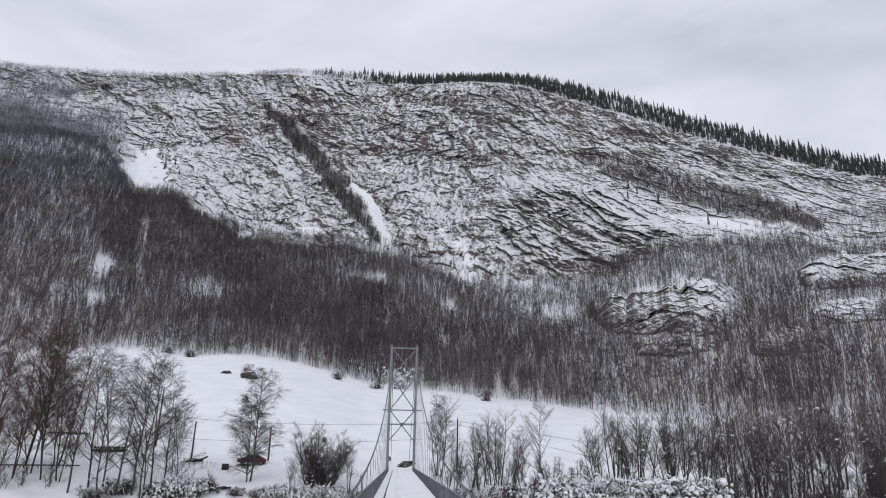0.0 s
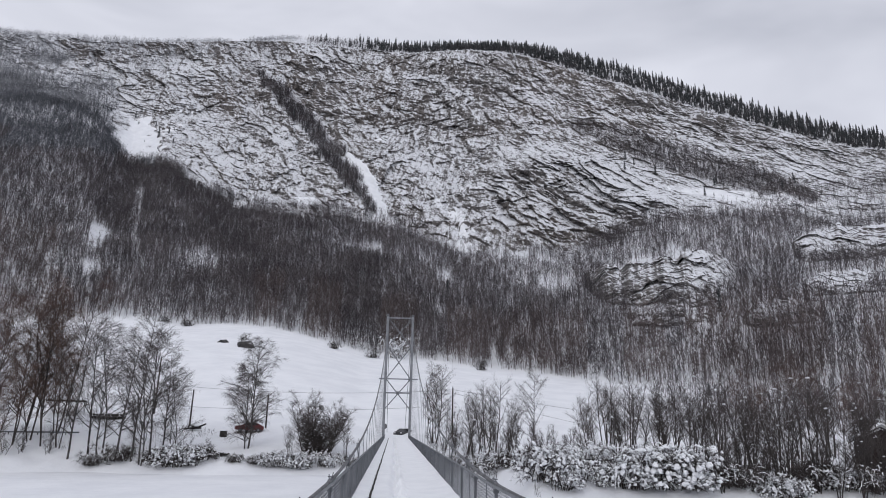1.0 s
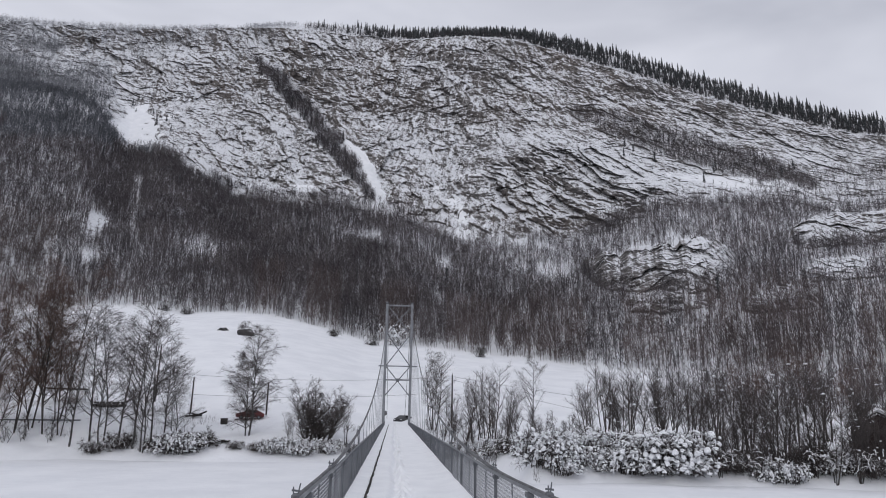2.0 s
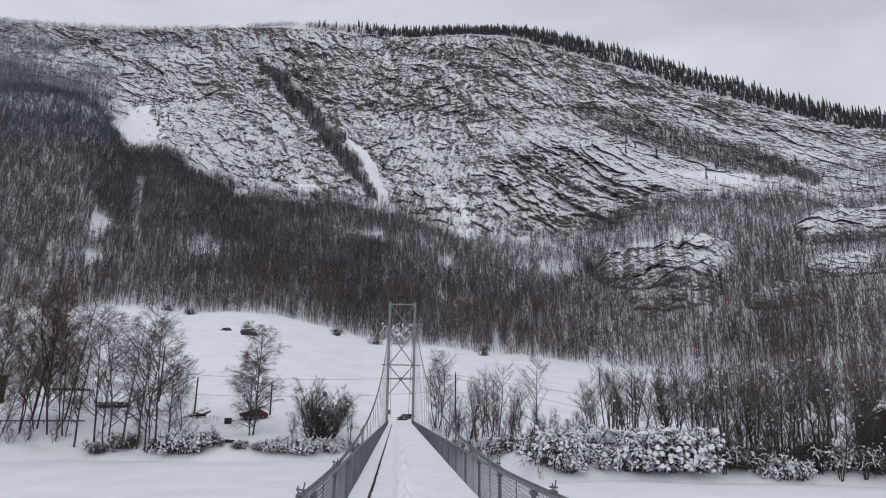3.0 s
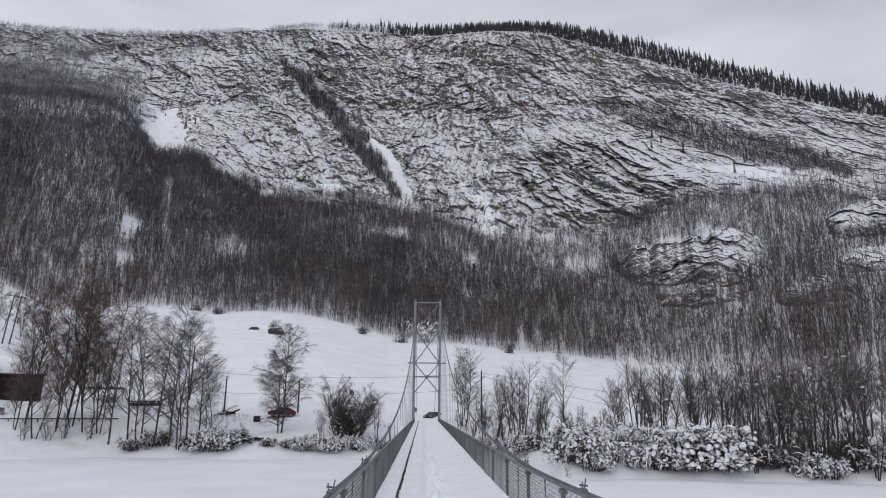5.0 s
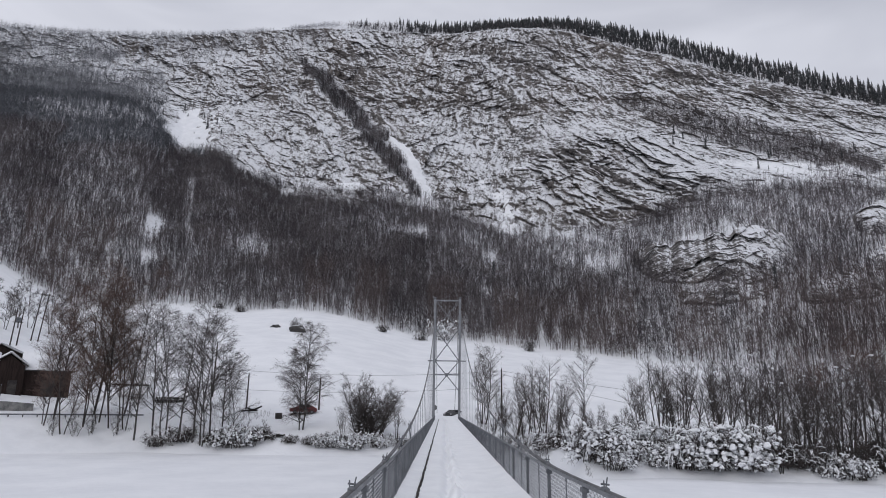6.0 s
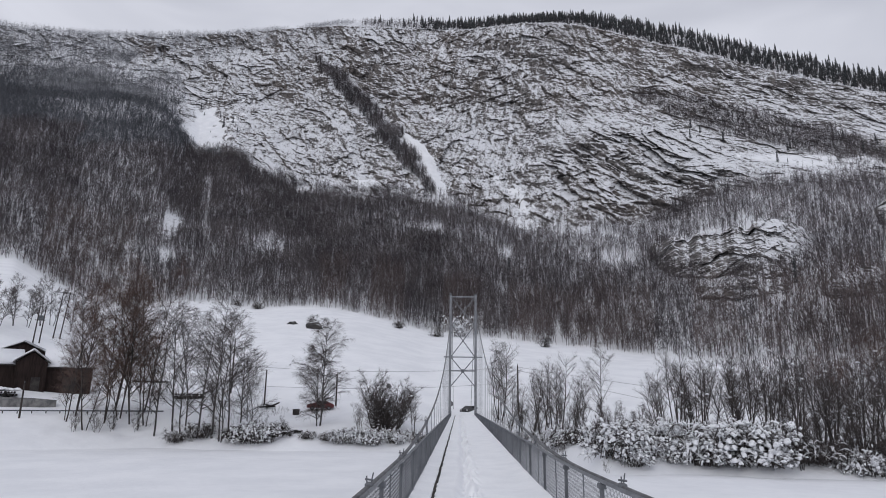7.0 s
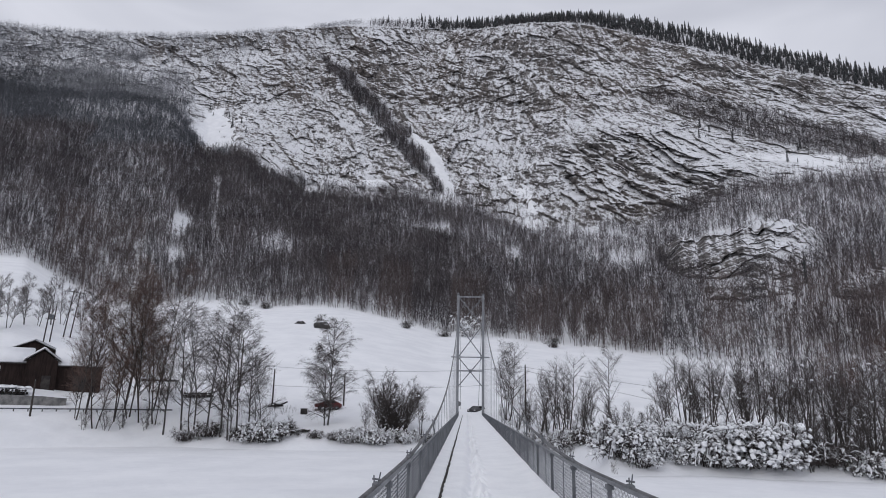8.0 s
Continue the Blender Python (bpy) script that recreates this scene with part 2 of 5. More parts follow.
def mesh_of(name, verts, faces, mat, smooth=False):
    me = bpy.data.meshes.new(name)
    if isinstance(faces, np.ndarray):
        verts = np.ascontiguousarray(verts, dtype=np.float32)
        k = faces.shape[1]
        me.vertices.add(len(verts))
        me.vertices.foreach_set("co", verts.ravel())
        me.loops.add(faces.size)
        me.loops.foreach_set("vertex_index", faces.astype(np.int32).ravel())
        me.polygons.add(len(faces))
        me.polygons.foreach_set("loop_start", np.arange(0, faces.size, k, dtype=np.int32))
        me.update(calc_edges=True)
    else:
        me.from_pydata(verts, [], faces)
    me.polygons.foreach_set("use_smooth", [smooth] * len(me.polygons))
    me.materials.append(mat)
    me.update()
    return me


def part(name, bm, mat, parent=None, label="", smooth=False):
    """Links a bmesh, or a mesh that is there already, as one object under a thing or part."""
    if isinstance(bm, bmesh.types.BMesh):
        me = bpy.data.meshes.new(name)
        bmesh.ops.recalc_face_normals(bm, faces=bm.faces)
        bm.to_mesh(me)
        bm.free()
        me.polygons.foreach_set("use_smooth", [smooth] * len(me.polygons))
        me.materials.append(mat)
    else:
        me = bm
    ob = new(name, me)
    if parent is not None:
        ob.parent = parent
    return tagged(ob, label)


def box(bm, x0, x1, y0, y1, z0, z1, bevel=0.0):
    m = Matrix.LocRotScale(((x0 + x1) / 2, (y0 + y1) / 2, (z0 + z1) / 2), None, (x1 - x0, y1 - y0, z1 - z0))
    r = bmesh.ops.create_cube(bm, size=1.0, matrix=m)
    if bevel:
        edges = {e for v in r["verts"] for e in v.link_edges}
        bmesh.ops.bevel(bm, geom=list(edges), offset=bevel, segments=1, affect="EDGES")
    return bm


def rod(bm, a, b, r0, r1=None, sides=6):
    """A round bar from a to b."""
    a, b = Vector(a), Vector(b)
    d = b - a
    m = Matrix.Translation((a + b) / 2) @ d.to_track_quat("Z", "Y").to_matrix().to_4x4()
    bmesh.ops.create_cone(bm, cap_ends=True, segments=sides, radius1=r0, radius2=r0 if r1 is None else r1, depth=d.length, matrix=m)
    return bm


def tube(points, radii, sides, verts, faces):
    """Adds a tube along points to the lists."""
    base = len(verts)
    for i, p in enumerate(points):
        q = points[min(i + 1, len(points) - 1)] - points[max(i - 1, 0)]
        t = q.normalized() if q.length > 1e-6 else Vector((0, 0, 1))
        s = t.cross(Vector((0.31, 0.95, 0.02)) if abs(t.z) > 0.5 else Vector((0, 0, 1))).normalized()
        o = t.cross(s)
        for k in range(sides):
            a = 2 * math.pi * k / sides
            verts.append(p + radii[i] * (math.cos(a) * s + math.sin(a) * o))
    for i in range(len(points) - 1):
        for k in range(sides):
            faces.append((base + i * sides + k, base + i * sides + (k + 1) % sides, base + (i + 1) * sides + (k + 1) % sides, base + (i + 1) * sides + k))


# ---------------------------------------------------------------- the lie of the land
# By bearing from the bridge's line (degrees, every 3 from -45): slopes seen from mid-bridge to the river's edge, the road,
# the foot of the woods, the foot of the cliffs and the rim.
BEARINGS = np.arange(-45, 46, 3.0)
RIVER_EDGE = [-.066] * 4 + [-.066, -.066, -.066, -.067, -.069, -.071, -.072, -.073, -.073, -.072, -.072, -.072, -.073, -.073, -.086, -.100, -.097, -.093, -.092, -.093, -.091, -.089, -.087, -.086, -.085, -.085, -.085]
ROAD = [-.016] * 5 + [-.015, -.014, -.013, -.012, -.011, -.011, -.011, -.010, -.011, -.016, -.0175, -.0175, -.018, -.020, -.021, -.022, -.023, -.025, -.027, -.027, -.027, -.027, -.026, -.026, -.026, -.026]
WOODS_FOOT = [.174, .174, .174, .175, .148, .118, .127, .136, .137, .133, .138, .137, .130, .118, .104, .100, .095, .090, .085, .080, .073, .067, .064, .062, .060, .058, .057, .055, .054, .054, .054]
CLIFF_FOOT = [.40, .40, .40, .41, .42, .432, .425, .36, .368, .345, .316, .312, .316, .320, .306, .302, .280, .264, .266, .275, .268, .285, .300, .313, .308, .304, .297, .275, .270, .270, .270]
RIM = [.478, .487, .500, .514, .526, .541, .556, .572, .588, .604, .618, .628, .632, .632, .632, .632, .638, .6425, .6385, .626, .604, .578, .554, .525, .495, .468, .439, .410, .382, .365, .365]


def by_bearing(table, a):
    return np.interp(a, BEARINGS, np.array(table))


def hump(a, e, a0, e0, wa, we, lean=0.0):
    da, de = (a - a0), (e - e0)
    de = de - lean * da
    return np.exp(-(da / wa) ** 2 - (de / we) ** 2)


def bulge(a, e, a0, e0, wa, we, lean=0.0):
    """As hump, with a flatter top and steeper sides."""
    return np.exp(-(((a - a0) / wa) ** 2 + ((e - e0 - lean * (a - a0)) / we) ** 2) ** 2)


def gully_line(e):
    return -3.1 - 50.0 * (e - 0.339)


def chute_line(e):
    """The middle of the snow chute beside the wooded gully."""
    return gully_line(e) + np.interp(e, [.318, .33, .36, .41, .44], [0.2, 0.8, 1.75, 2.75, 2.3])


def cracked(p, q, cp, cq, seed, tilt=1.0):
    """Rock broken into angular blocks of about cp by cq metres: each block is set back by chance and tilted its own way."""
    u, w = p / cp, q / cq
    iu, iw = np.floor(u).astype(np.int64), np.floor(w).astype(np.int64)
    best = np.full(u.shape, 9.0)
    out = np.zeros(u.shape)
    for m in (-1, 0, 1):
        for k in (-1, 0, 1):
            cu, cw = iu + m, iw + k
            du = u - (cu + 0.5 + 0.45 * lattice(cu, cw, 3 * seed + 1))
            dw = w - (cw + 0.5 + 0.45 * lattice(cu, cw, 3 * seed + 2))
            far = du * du + dw * dw
            near = far < best
            value = 0.2 * lattice(cu, cw, 3 * seed + 3) + tilt * (du * lattice(cw, cu, 3 * seed + 4) + dw * lattice(cw, cu, 3 * seed + 5))
            out = np.where(near, value, out)
            best = np.where(near, far, best)
    return out


def turned(x, z, degrees):
    """Along and across strata that fall to the right by that many degrees."""
    c, s = math.cos(radians(degrees)), math.sin(radians(degrees))
    return x * c - z * s, z * c + x * s


def relief(a, x, y, z, shoulder):
    """The broken faces of the cliffs, in metres back from the open air: slanting ledges on the flanks, steep ribs in the main face."""
    wx, wz = 7 * layered(x / 34, y / 90, z / 34, 4), 7 * layered(x / 34 + 31, y / 90, z / 34 + 17, 4)
    sx, sz = x + wx, z + wz
    main = np.clip((a + 6.5) / 4, 0, 1) * np.clip((11 - a) / 4, 0, 1) * (1 - shoulder)
    east = np.clip((a - 13) / 6, 0, 1) * (1 - shoulder)
    total = 0
    for weight, lean, seed, gain in ((np.clip(1 - main - east - shoulder, 0, 1), 64, 1, 0.5), (main, 114, 2, 0.52), (east, 40, 3, 0.38), (shoulder, 62, 4, 1.15)):
        p, q = turned(sx, sz, lean)
        one = 7.0 * cracked(p, q, 50, 26, seed * 10, 1.8) + 4.8 * cracked(p, q, 20, 12, seed * 10 + 1, 2.0) + 2.6 * cracked(p + 0.6 * wz, q + 0.6 * wx, 9, 6.5, seed * 10 + 2, 2.1)
        if seed == 4:
            one = one + 6.0 * cracked(p, q, 85, 30, 45, 2.2)
        total = total + weight * gain * one
    return total + 0.8 * cracked(sx + wz, sz - wx, 4.6, 4.0, 77, 1.8) + 0.6 * layered(x / 9, y / 20, z / 9, 2, True)


def land(a, v):
    """Points of the land at bearing a (degrees) and step v: 0 river's edge, 1 top of the bank, 2 road, 3 foot of the woods, 4 foot of the cliffs, 5 rim, 6 plateau."""
    a, v = np.broadcast_arrays(np.asarray(a, float), np.asarray(v, float))
    out = np.clip((58 - np.abs(a)) / 10, 0, 1)          # the hills sink away at the far sides
    e0 = by_bearing(RIVER_EDGE, a)
    r0 = -EYE / e0
    r1, z1 = r0 + 5.0, np.full(a.shape, 1.5)
    r2 = np.maximum(r0 + 14, 112.0 + 0 * a)
    z2 = EYE + by_bearing(ROAD, a) * r2
    r3 = np.interp(a, [-45, -34, -25, 0, 15, 25, 45], [330, 320, 300, 280, 250, 200, 190])
    z3 = EYE + by_bearing(WOODS_FOOT, a) * r3 * out
    r4 = np.interp(a, [-45, -28, -20, 0, 12, 25, 45], [700, 700, 640, 570, 540, 560, 600])
    z4 = EYE + by_bearing(CLIFF_FOOT, a) * r4 * out
    r5 = np.interp(a, [-45, -25, 0, 20, 45], [860, 840, 790, 780, 800])
    z5 = EYE + by_bearing(RIM, a) * r5 * out
    r6, z6 = r5 + 500, z5 + 30 * out
    rs, zs = np.stack([r0, r1, r2, r3, r4, r5, r6]), np.stack([0 * a - 0.5, z1, z2, z3, z4, z5, z6])
    k = np.clip(np.floor(v).astype(int), 0, 5)
    w = np.clip(v, 0, 6) - k
    pick = lambda t, j: np.take_along_axis(t, j[None], 0)[0]
    bow = np.where(k == 4, w + 0.55 * w * (1 - w), w)      # the cliffs steepen towards the rim
    r = pick(rs, k) * (1 - bow) + pick(rs, k + 1) * bow
    z = pick(zs, k) * (1 - w) + pick(zs, k + 1) * w
    x, y = r * np.sin(np.radians(a)), r * np.cos(np.radians(a))
    e = (z - EYE) / r
    # the bank's crest wanders, the field swells, the slopes under the woods are lumpy, the cliffs are broken
    low = np.clip(np.minimum(v, 3 - v), 0, 1)
    z = z + low * (0.35 * layered(x / 9, y / 9, 0 * x, 2) + 0.16 * layered(x / 1.8, y / 1.8, 0 * x, 2) * np.clip(2 - v, 0, 1)) * np.clip(v, 0, 1)
    fld = np.clip(v - 2, 0, 1) * np.clip(4.0 - v, 0, 1)
    z = z + fld * 0.5 * soft_noise(x / 45, y / 45, 0 * x)
    # behind the rim the wooded plateau climbs on a little before it levels out
    rise = np.interp(a, [-45, -17, -13, -9, -4, 0, 7, 12, 17, 25, 37, 45], [-.012, -.008, .004, .010, .018, .012, .006, .016, .030, .034, .026, .020])
    back = np.clip((v - 5) / 0.14, 0, 1)
    z = np.where(v > 5, EYE + (by_bearing(RIM, a) + rise * back) * np.minimum(r, r5 + 70) * out + 12 * np.clip(v - 5.14, 0, 1), z)
    e = (z - EYE) / r
    wood = np.clip((v - 3.05) / 0.2, 0, 1)
    r = r + wood * 7 * layered(x / 60, y / 60, z / 60, 4)
    crag = np.clip((v - 3.85) / 0.3, 0, 1) * np.clip((5.10 - v) / 0.10, 0, 1) * out
    smooth = np.maximum(np.exp(-((a - chute_line(e)) / 0.7) ** 2) * np.clip((0.45 - e) / 0.03, 0, 1), bulge(a, e, -23.9, 0.405, 1.7, 0.034, 0.010))
    da, de = (a - 15.4) / 9.0, (e - 0.362 + 0.004 * np.maximum(0, a - 15)) / 0.080
    shoulder = np.exp(-(da * da + de * de + 0.12 * soft_noise(x / 15, y / 90, z / 15)) ** 4)
    gully = a - gully_line(e)
    on = crag > 0
    # buttress, wooded gully, hollow of the main face, shoulder
    r = r + crag * 10 * layered(x / 110, y / 90, z / 90, 3)
    r = r - crag * 18 * hump(a, e, -12.0, 0.42, 7.0, 0.10, -0.008)
    r = r + crag * np.clip((0.57 - e) / 0.04, 0, 1) * (12 * np.exp(-((gully - 2.2) / 1.5) ** 2) - 7 * np.exp(-((gully + 0.5) / 1.0) ** 2))
    r = r + crag * 16 * hump(a, e, 3.0, 0.46, 6.0, 0.10)
    r = r - crag * 24 * shoulder
    if on.any():
        broken = np.zeros(a.shape)
        broken[on] = relief(a[on], x[on], y[on], z[on], shoulder[on])
        r = r + crag * (1 - 0.9 * smooth) * broken
    x, y = r * np.sin(np.radians(a)), r * np.cos(np.radians(a))
    z = np.where(v > 3.0, EYE + e * r, z)
    return x, y, z


def rocky(a, e):
    """0 to 1: bare outcrops among the woods."""
    return bulge(a, e, 22.8, 0.216, 6.4, 0.046, 0.001) + bulge(a, e, 37.4, 0.246, 4.4, 0.026) + 0.8 * bulge(a, e, 37.0, 0.19, 3.8, 0.020) + bulge(a, e, 30.5, 0.332, 6.5, 0.018, -0.003) + 0.75 * hump(a, e, 24.5, 0.166, 3.0, 0.005)


def ground_at(a, slope):
    """The place on the bank or field at that bearing which lies on that slope from mid-bridge."""
    v = np.linspace(0, 3, 1200)
    x, y, z = land(np.full(1200, float(a)), v)
    e = (z - EYE) / np.hypot(x, y)
    i = int(np.argmin(np.abs(e - slope)))
    return Vector((x[i], y[i], z[i]))


def height_at(x, y):
    a = math.degrees(math.atan2(x, y))
    v = np.linspace(0, 3, 1200)
    px, py, pz = land(np.full(1200, a), v)
    return float(np.interp(math.hypot(x, y), np.hypot(px, py), pz))


def sheet(name, bearings, steps, mat):
    a, v = np.meshgrid(bearings, steps)
    x, y, z = land(a, v)
    rows, cols = a.shape
    i = np.arange((rows - 1) * cols).reshape(rows - 1, cols)[:, :-1].ravel()
    faces = np.stack([i, i + 1, i + cols + 1, i + cols], 1)
    return new(name, mesh_of(name, np.stack([x.ravel(), y.ravel(), z.ravel()], 1), faces, mat, True))


def snow_drift(name, shape, a0, a1, v0, v1, label, na=90, nv=110):
    """A smooth drift of snow filling a hollow of the rock: shape(a, e) over one half is covered."""
    a, v = np.meshgrid(np.linspace(a0, a1, na), np.linspace(v0, v1, nv))
    x, y, z = land(a, v)
    e = (z - EYE) / np.hypot(x, y)
    m = shape(a, e) + 0.42 * layered(x / 13, y / 40, z / 11, 4)
    for _ in range(6):                                   # the drift is smoother than the rock below
        r = np.hypot(x, y)
        r[1:-1, 1:-1] = (r[1:-1, 1:-1] + r[:-2, 1:-1] + r[2:, 1:-1] + r[1:-1, :-2] + r[1:-1, 2:]) / 5
        x, y = r * np.sin(np.radians(a)), r * np.cos(np.radians(a))
    thick = np.clip((m - 0.42) * 6, -1.5, 1.6)
    r = np.hypot(x, y) - thick
    x, y, z = r * np.sin(np.radians(a)), r * np.cos(np.radians(a)), EYE + e * r
    i = np.arange((nv - 1) * na).reshape(nv - 1, na)[:, :-1].ravel()
    faces = np.stack([i, i + 1, i + na + 1, i + na], 1)
    faces = faces[(m.ravel()[faces] > 0.42).any(1)]
    used_v, back = np.unique(faces, return_inverse=True)
    vs = np.stack([x.ravel(), y.ravel(), z.ravel()], 1)[used_v]
    return tagged(new(name, mesh_of(name, vs, back.reshape(-1, 4), SNOW, True)), label, "snow", kind="structure")


side = np.linspace(45, 60, 16)[1:]
fine_bearings = np.concatenate([-side[::-1], np.arange(-45, 45.01, 0.09), side])
coarse_bearings = np.concatenate([-side[::-1], np.arange(-45, 45.01, 0.3), side])
tagged(sheet("ground", coarse_bearings, np.concatenate([np.linspace(0, 1, 9)[:-1], np.linspace(1, 2, 40)[:-1], np.linspace(2, 3.1, 60)]), SNOW), "deep snow over the river bank and the sloping field", "ground", kind="structure")
tagged(sheet("mountain", fine_bearings, np.concatenate([np.linspace(3.1, 3.85, 75)[:-1], np.linspace(3.85, 5.05, 400)[:-1], np.linspace(5.05, 6, 14)]), MOUNTAIN), "steep grey rock mountainside dusted with snow above the woods", "mountain", kind="structure")


def outcrop(a_mid, half, top, foot, seed, label, run=33.0):
    """A craggy knoll that breaks out of the wooded slope: a steep ledged face with a snowy crown running back into the hill."""
    na, nu, nb = 190, 64, 24
    a = np.linspace(a_mid - half, a_mid + half, na)
    vv = np.linspace(3.0, 4.2, 500)
    av, vg = np.meshgrid(a, vv)
    lx, ly, lz = land(av, vg)
    lr = np.hypot(lx, ly)
    le = (lz - EYE) / lr
    w = (a - a_mid) / half
    et, ef = np.interp(w, *top), np.interp(w, *foot)
    et = et + 0.006 * layered(a * 1.3, 0 * a + seed, 0 * a, 3)
    rb = np.array([lr[np.argmin(np.abs(le[:, k] - ef[k])), k] for k in range(na)])
    rb = np.convolve(np.pad(rb, 8, mode="edge"), np.ones(17) / 17, "valid") - 4 * np.clip(1 - np.abs(w), 0, 0.3) / 0.3
    u = np.linspace(-0.25, 1, nu)[:, None]
    e = ef + (et - ef) * u
    r = rb + run * np.clip(u, 0, 1) ** 1.3 + 26 * np.abs(w) ** 6
    crown = np.linspace(0, 1, nb + 1)[1:, None]
    r2 = r[-1] + 60 * crown
    z2 = EYE + et * r[-1] - 14 * crown ** 1.5
    e = np.concatenate([e, (z2 - EYE) / r2])
    r = np.concatenate([r, r2])
    ag = np.broadcast_to(a, r.shape)
    x, y, z = r * np.sin(np.radians(ag)), r * np.cos(np.radians(ag)), EYE + e * r
    wx = 4 * layered(x / 11, y / 18, z / 11, 3)
    rough = np.clip((1 - np.abs(w)) / 0.15, 0, 1)
    r = r + rough * (2.4 * cracked(x + wx + 0.4 * z, z + wx, 15, 9, seed + 60, 2.0) + 1.6 * cracked(x + wx, z - 0.3 * x, 6, 4, seed + 61, 2.0) + 0.7 * cracked(x, z + wx, 2.6, 2.0, seed + 62, 1.8))
    x, y, z = r * np.sin(np.radians(ag)), r * np.cos(np.radians(ag)), EYE + e * r
    i = np.arange((r.shape[0] - 1) * na).reshape(-1, na)[:, :-1].ravel()
    faces = np.stack([i, i + 1, i + na + 1, i + na], 1)
    return tagged(new("rock_outcrop", mesh_of("rock_outcrop", np.stack([x.ravel(), y.ravel(), z.ravel()], 1), faces, MOUNTAIN)), label, "rock", kind="structure")


outcrop(23.2, 7.0, ([-1, -0.9, -0.6, -0.2, 0.1, 0.33, 0.47, 0.68, 0.9, 1], [0.212, 0.236, 0.246, 0.246, 0.250, 0.262, 0.264, 0.254, 0.228, 0.205]),
        ([-1, -0.9, -0.6, 0, 0.7, 0.9, 1], [0.205, 0.198, 0.186, 0.184, 0.182, 0.194, 0.2]), 5, "craggy snow-dusted rock outcrop among the woods")
outcrop(37.4, 4.6, ([-1, -0.8, -0.3, 0.2, 0.6, 1], [0.238, 0.262, 0.276, 0.274, 0.266, 0.24]), ([-1, -0.6, 0.6, 1], [0.236, 0.230, 0.228, 0.236]), 8, "snow-capped rock ledge above the woods")
outcrop(37.0, 4.0, ([-1, -0.7, 0, 0.6, 1], [0.188, 0.206, 0.216, 0.210, 0.19]), ([-1, 1], [0.182, 0.182]), 9, "low dark rock ledge dusted with snow in the woods")
outcrop(23.8, 4.6, ([-1, -0.6, 0, 0.5, 1], [0.158, 0.168, 0.172, 0.168, 0.158]), ([-1, 1], [0.152, 0.154]), 14, "narrow dark rock step with a snowy top in the woods", 8.0)
outcrop(32.2, 3.6, ([-1, -0.5, 0.1, 0.6, 1], [0.150, 0.172, 0.182, 0.170, 0.152]), ([-1, 1], [0.146, 0.148]), 17, "broken dark rocks showing through the woods", 12.0)

DRIFT = "smooth white drift of snow lodged in the rock"
snow_drift("snow_drift_1", lambda a, e: np.exp(-((a - chute_line(e)) / np.interp(e, [0.31, 0.36, 0.41, 0.44], [1.15, 0.75, 0.8, 0.4])) ** 2) * np.clip((0.46 - e) / 0.03, 0, 1) * np.clip((e - 0.306) / 0.012, 0, 1), -10, 1.5, 3.95, 4.6, DRIFT, 110, 150)
snow_drift("snow_drift_2", lambda a, e: hump(a, e, -23.6, 0.405, 1.9, 0.036, 0.008), -28, -19, 3.9, 4.5, DRIFT)
snow_drift("snow_drift_3", lambda a, e: 0.8 * bulge(a, e, 31.0, 0.334, 6.0, 0.009, -0.0045), 23, 40, 3.9, 4.5, DRIFT, 130, 110)
snow_drift("snow_drift_4", lambda a, e: 0.62 * hump(a, e, 5.6, 0.318, 1.3, 0.030, -0.02), 3, 9, 3.95, 4.35, DRIFT)
snow_drift("snow_drift_5", lambda a, e: 0.8 * bulge(a, e, -8.5, 0.345, 2.0, 0.008), -13, -4, 3.95, 4.3, DRIFT)
snow_drift("snow_drift_6", lambda a, e: 0.85 * bulge(a, e, 25.5, 0.172, 2.6, 0.0035), 20, 31, 3.2, 3.7, DRIFT)

# the frozen river, and the snowy valley floor as far as the horizon
rs = np.concatenate([np.arange(0, 150, 2.5), np.geomspace(150, 4200, 30)])
an = np.radians(np.arange(0, 361, 3.0))
gr, ga = np.meshgrid(rs, an)
gx, gy = gr * np.sin(ga), gr * np.cos(ga)
gz = -0.12 + 0.07 * layered(gx / 7, gy / 7, 0 * gx, 3) * (gr < 200) - 0.6 * (gr > 130)
rows, cols = gr.shape
i = np.arange((rows - 1) * cols).reshape(rows - 1, cols)[:, :-1].ravel()
tagged(new("river", mesh_of("river", np.stack([gx.ravel(), gy.ravel(), gz.ravel()], 1), np.stack([i, i + cols, i + cols + 1, i + 1], 1), SNOW, True)), "frozen river and valley floor under smooth snow", "river", kind="structure")


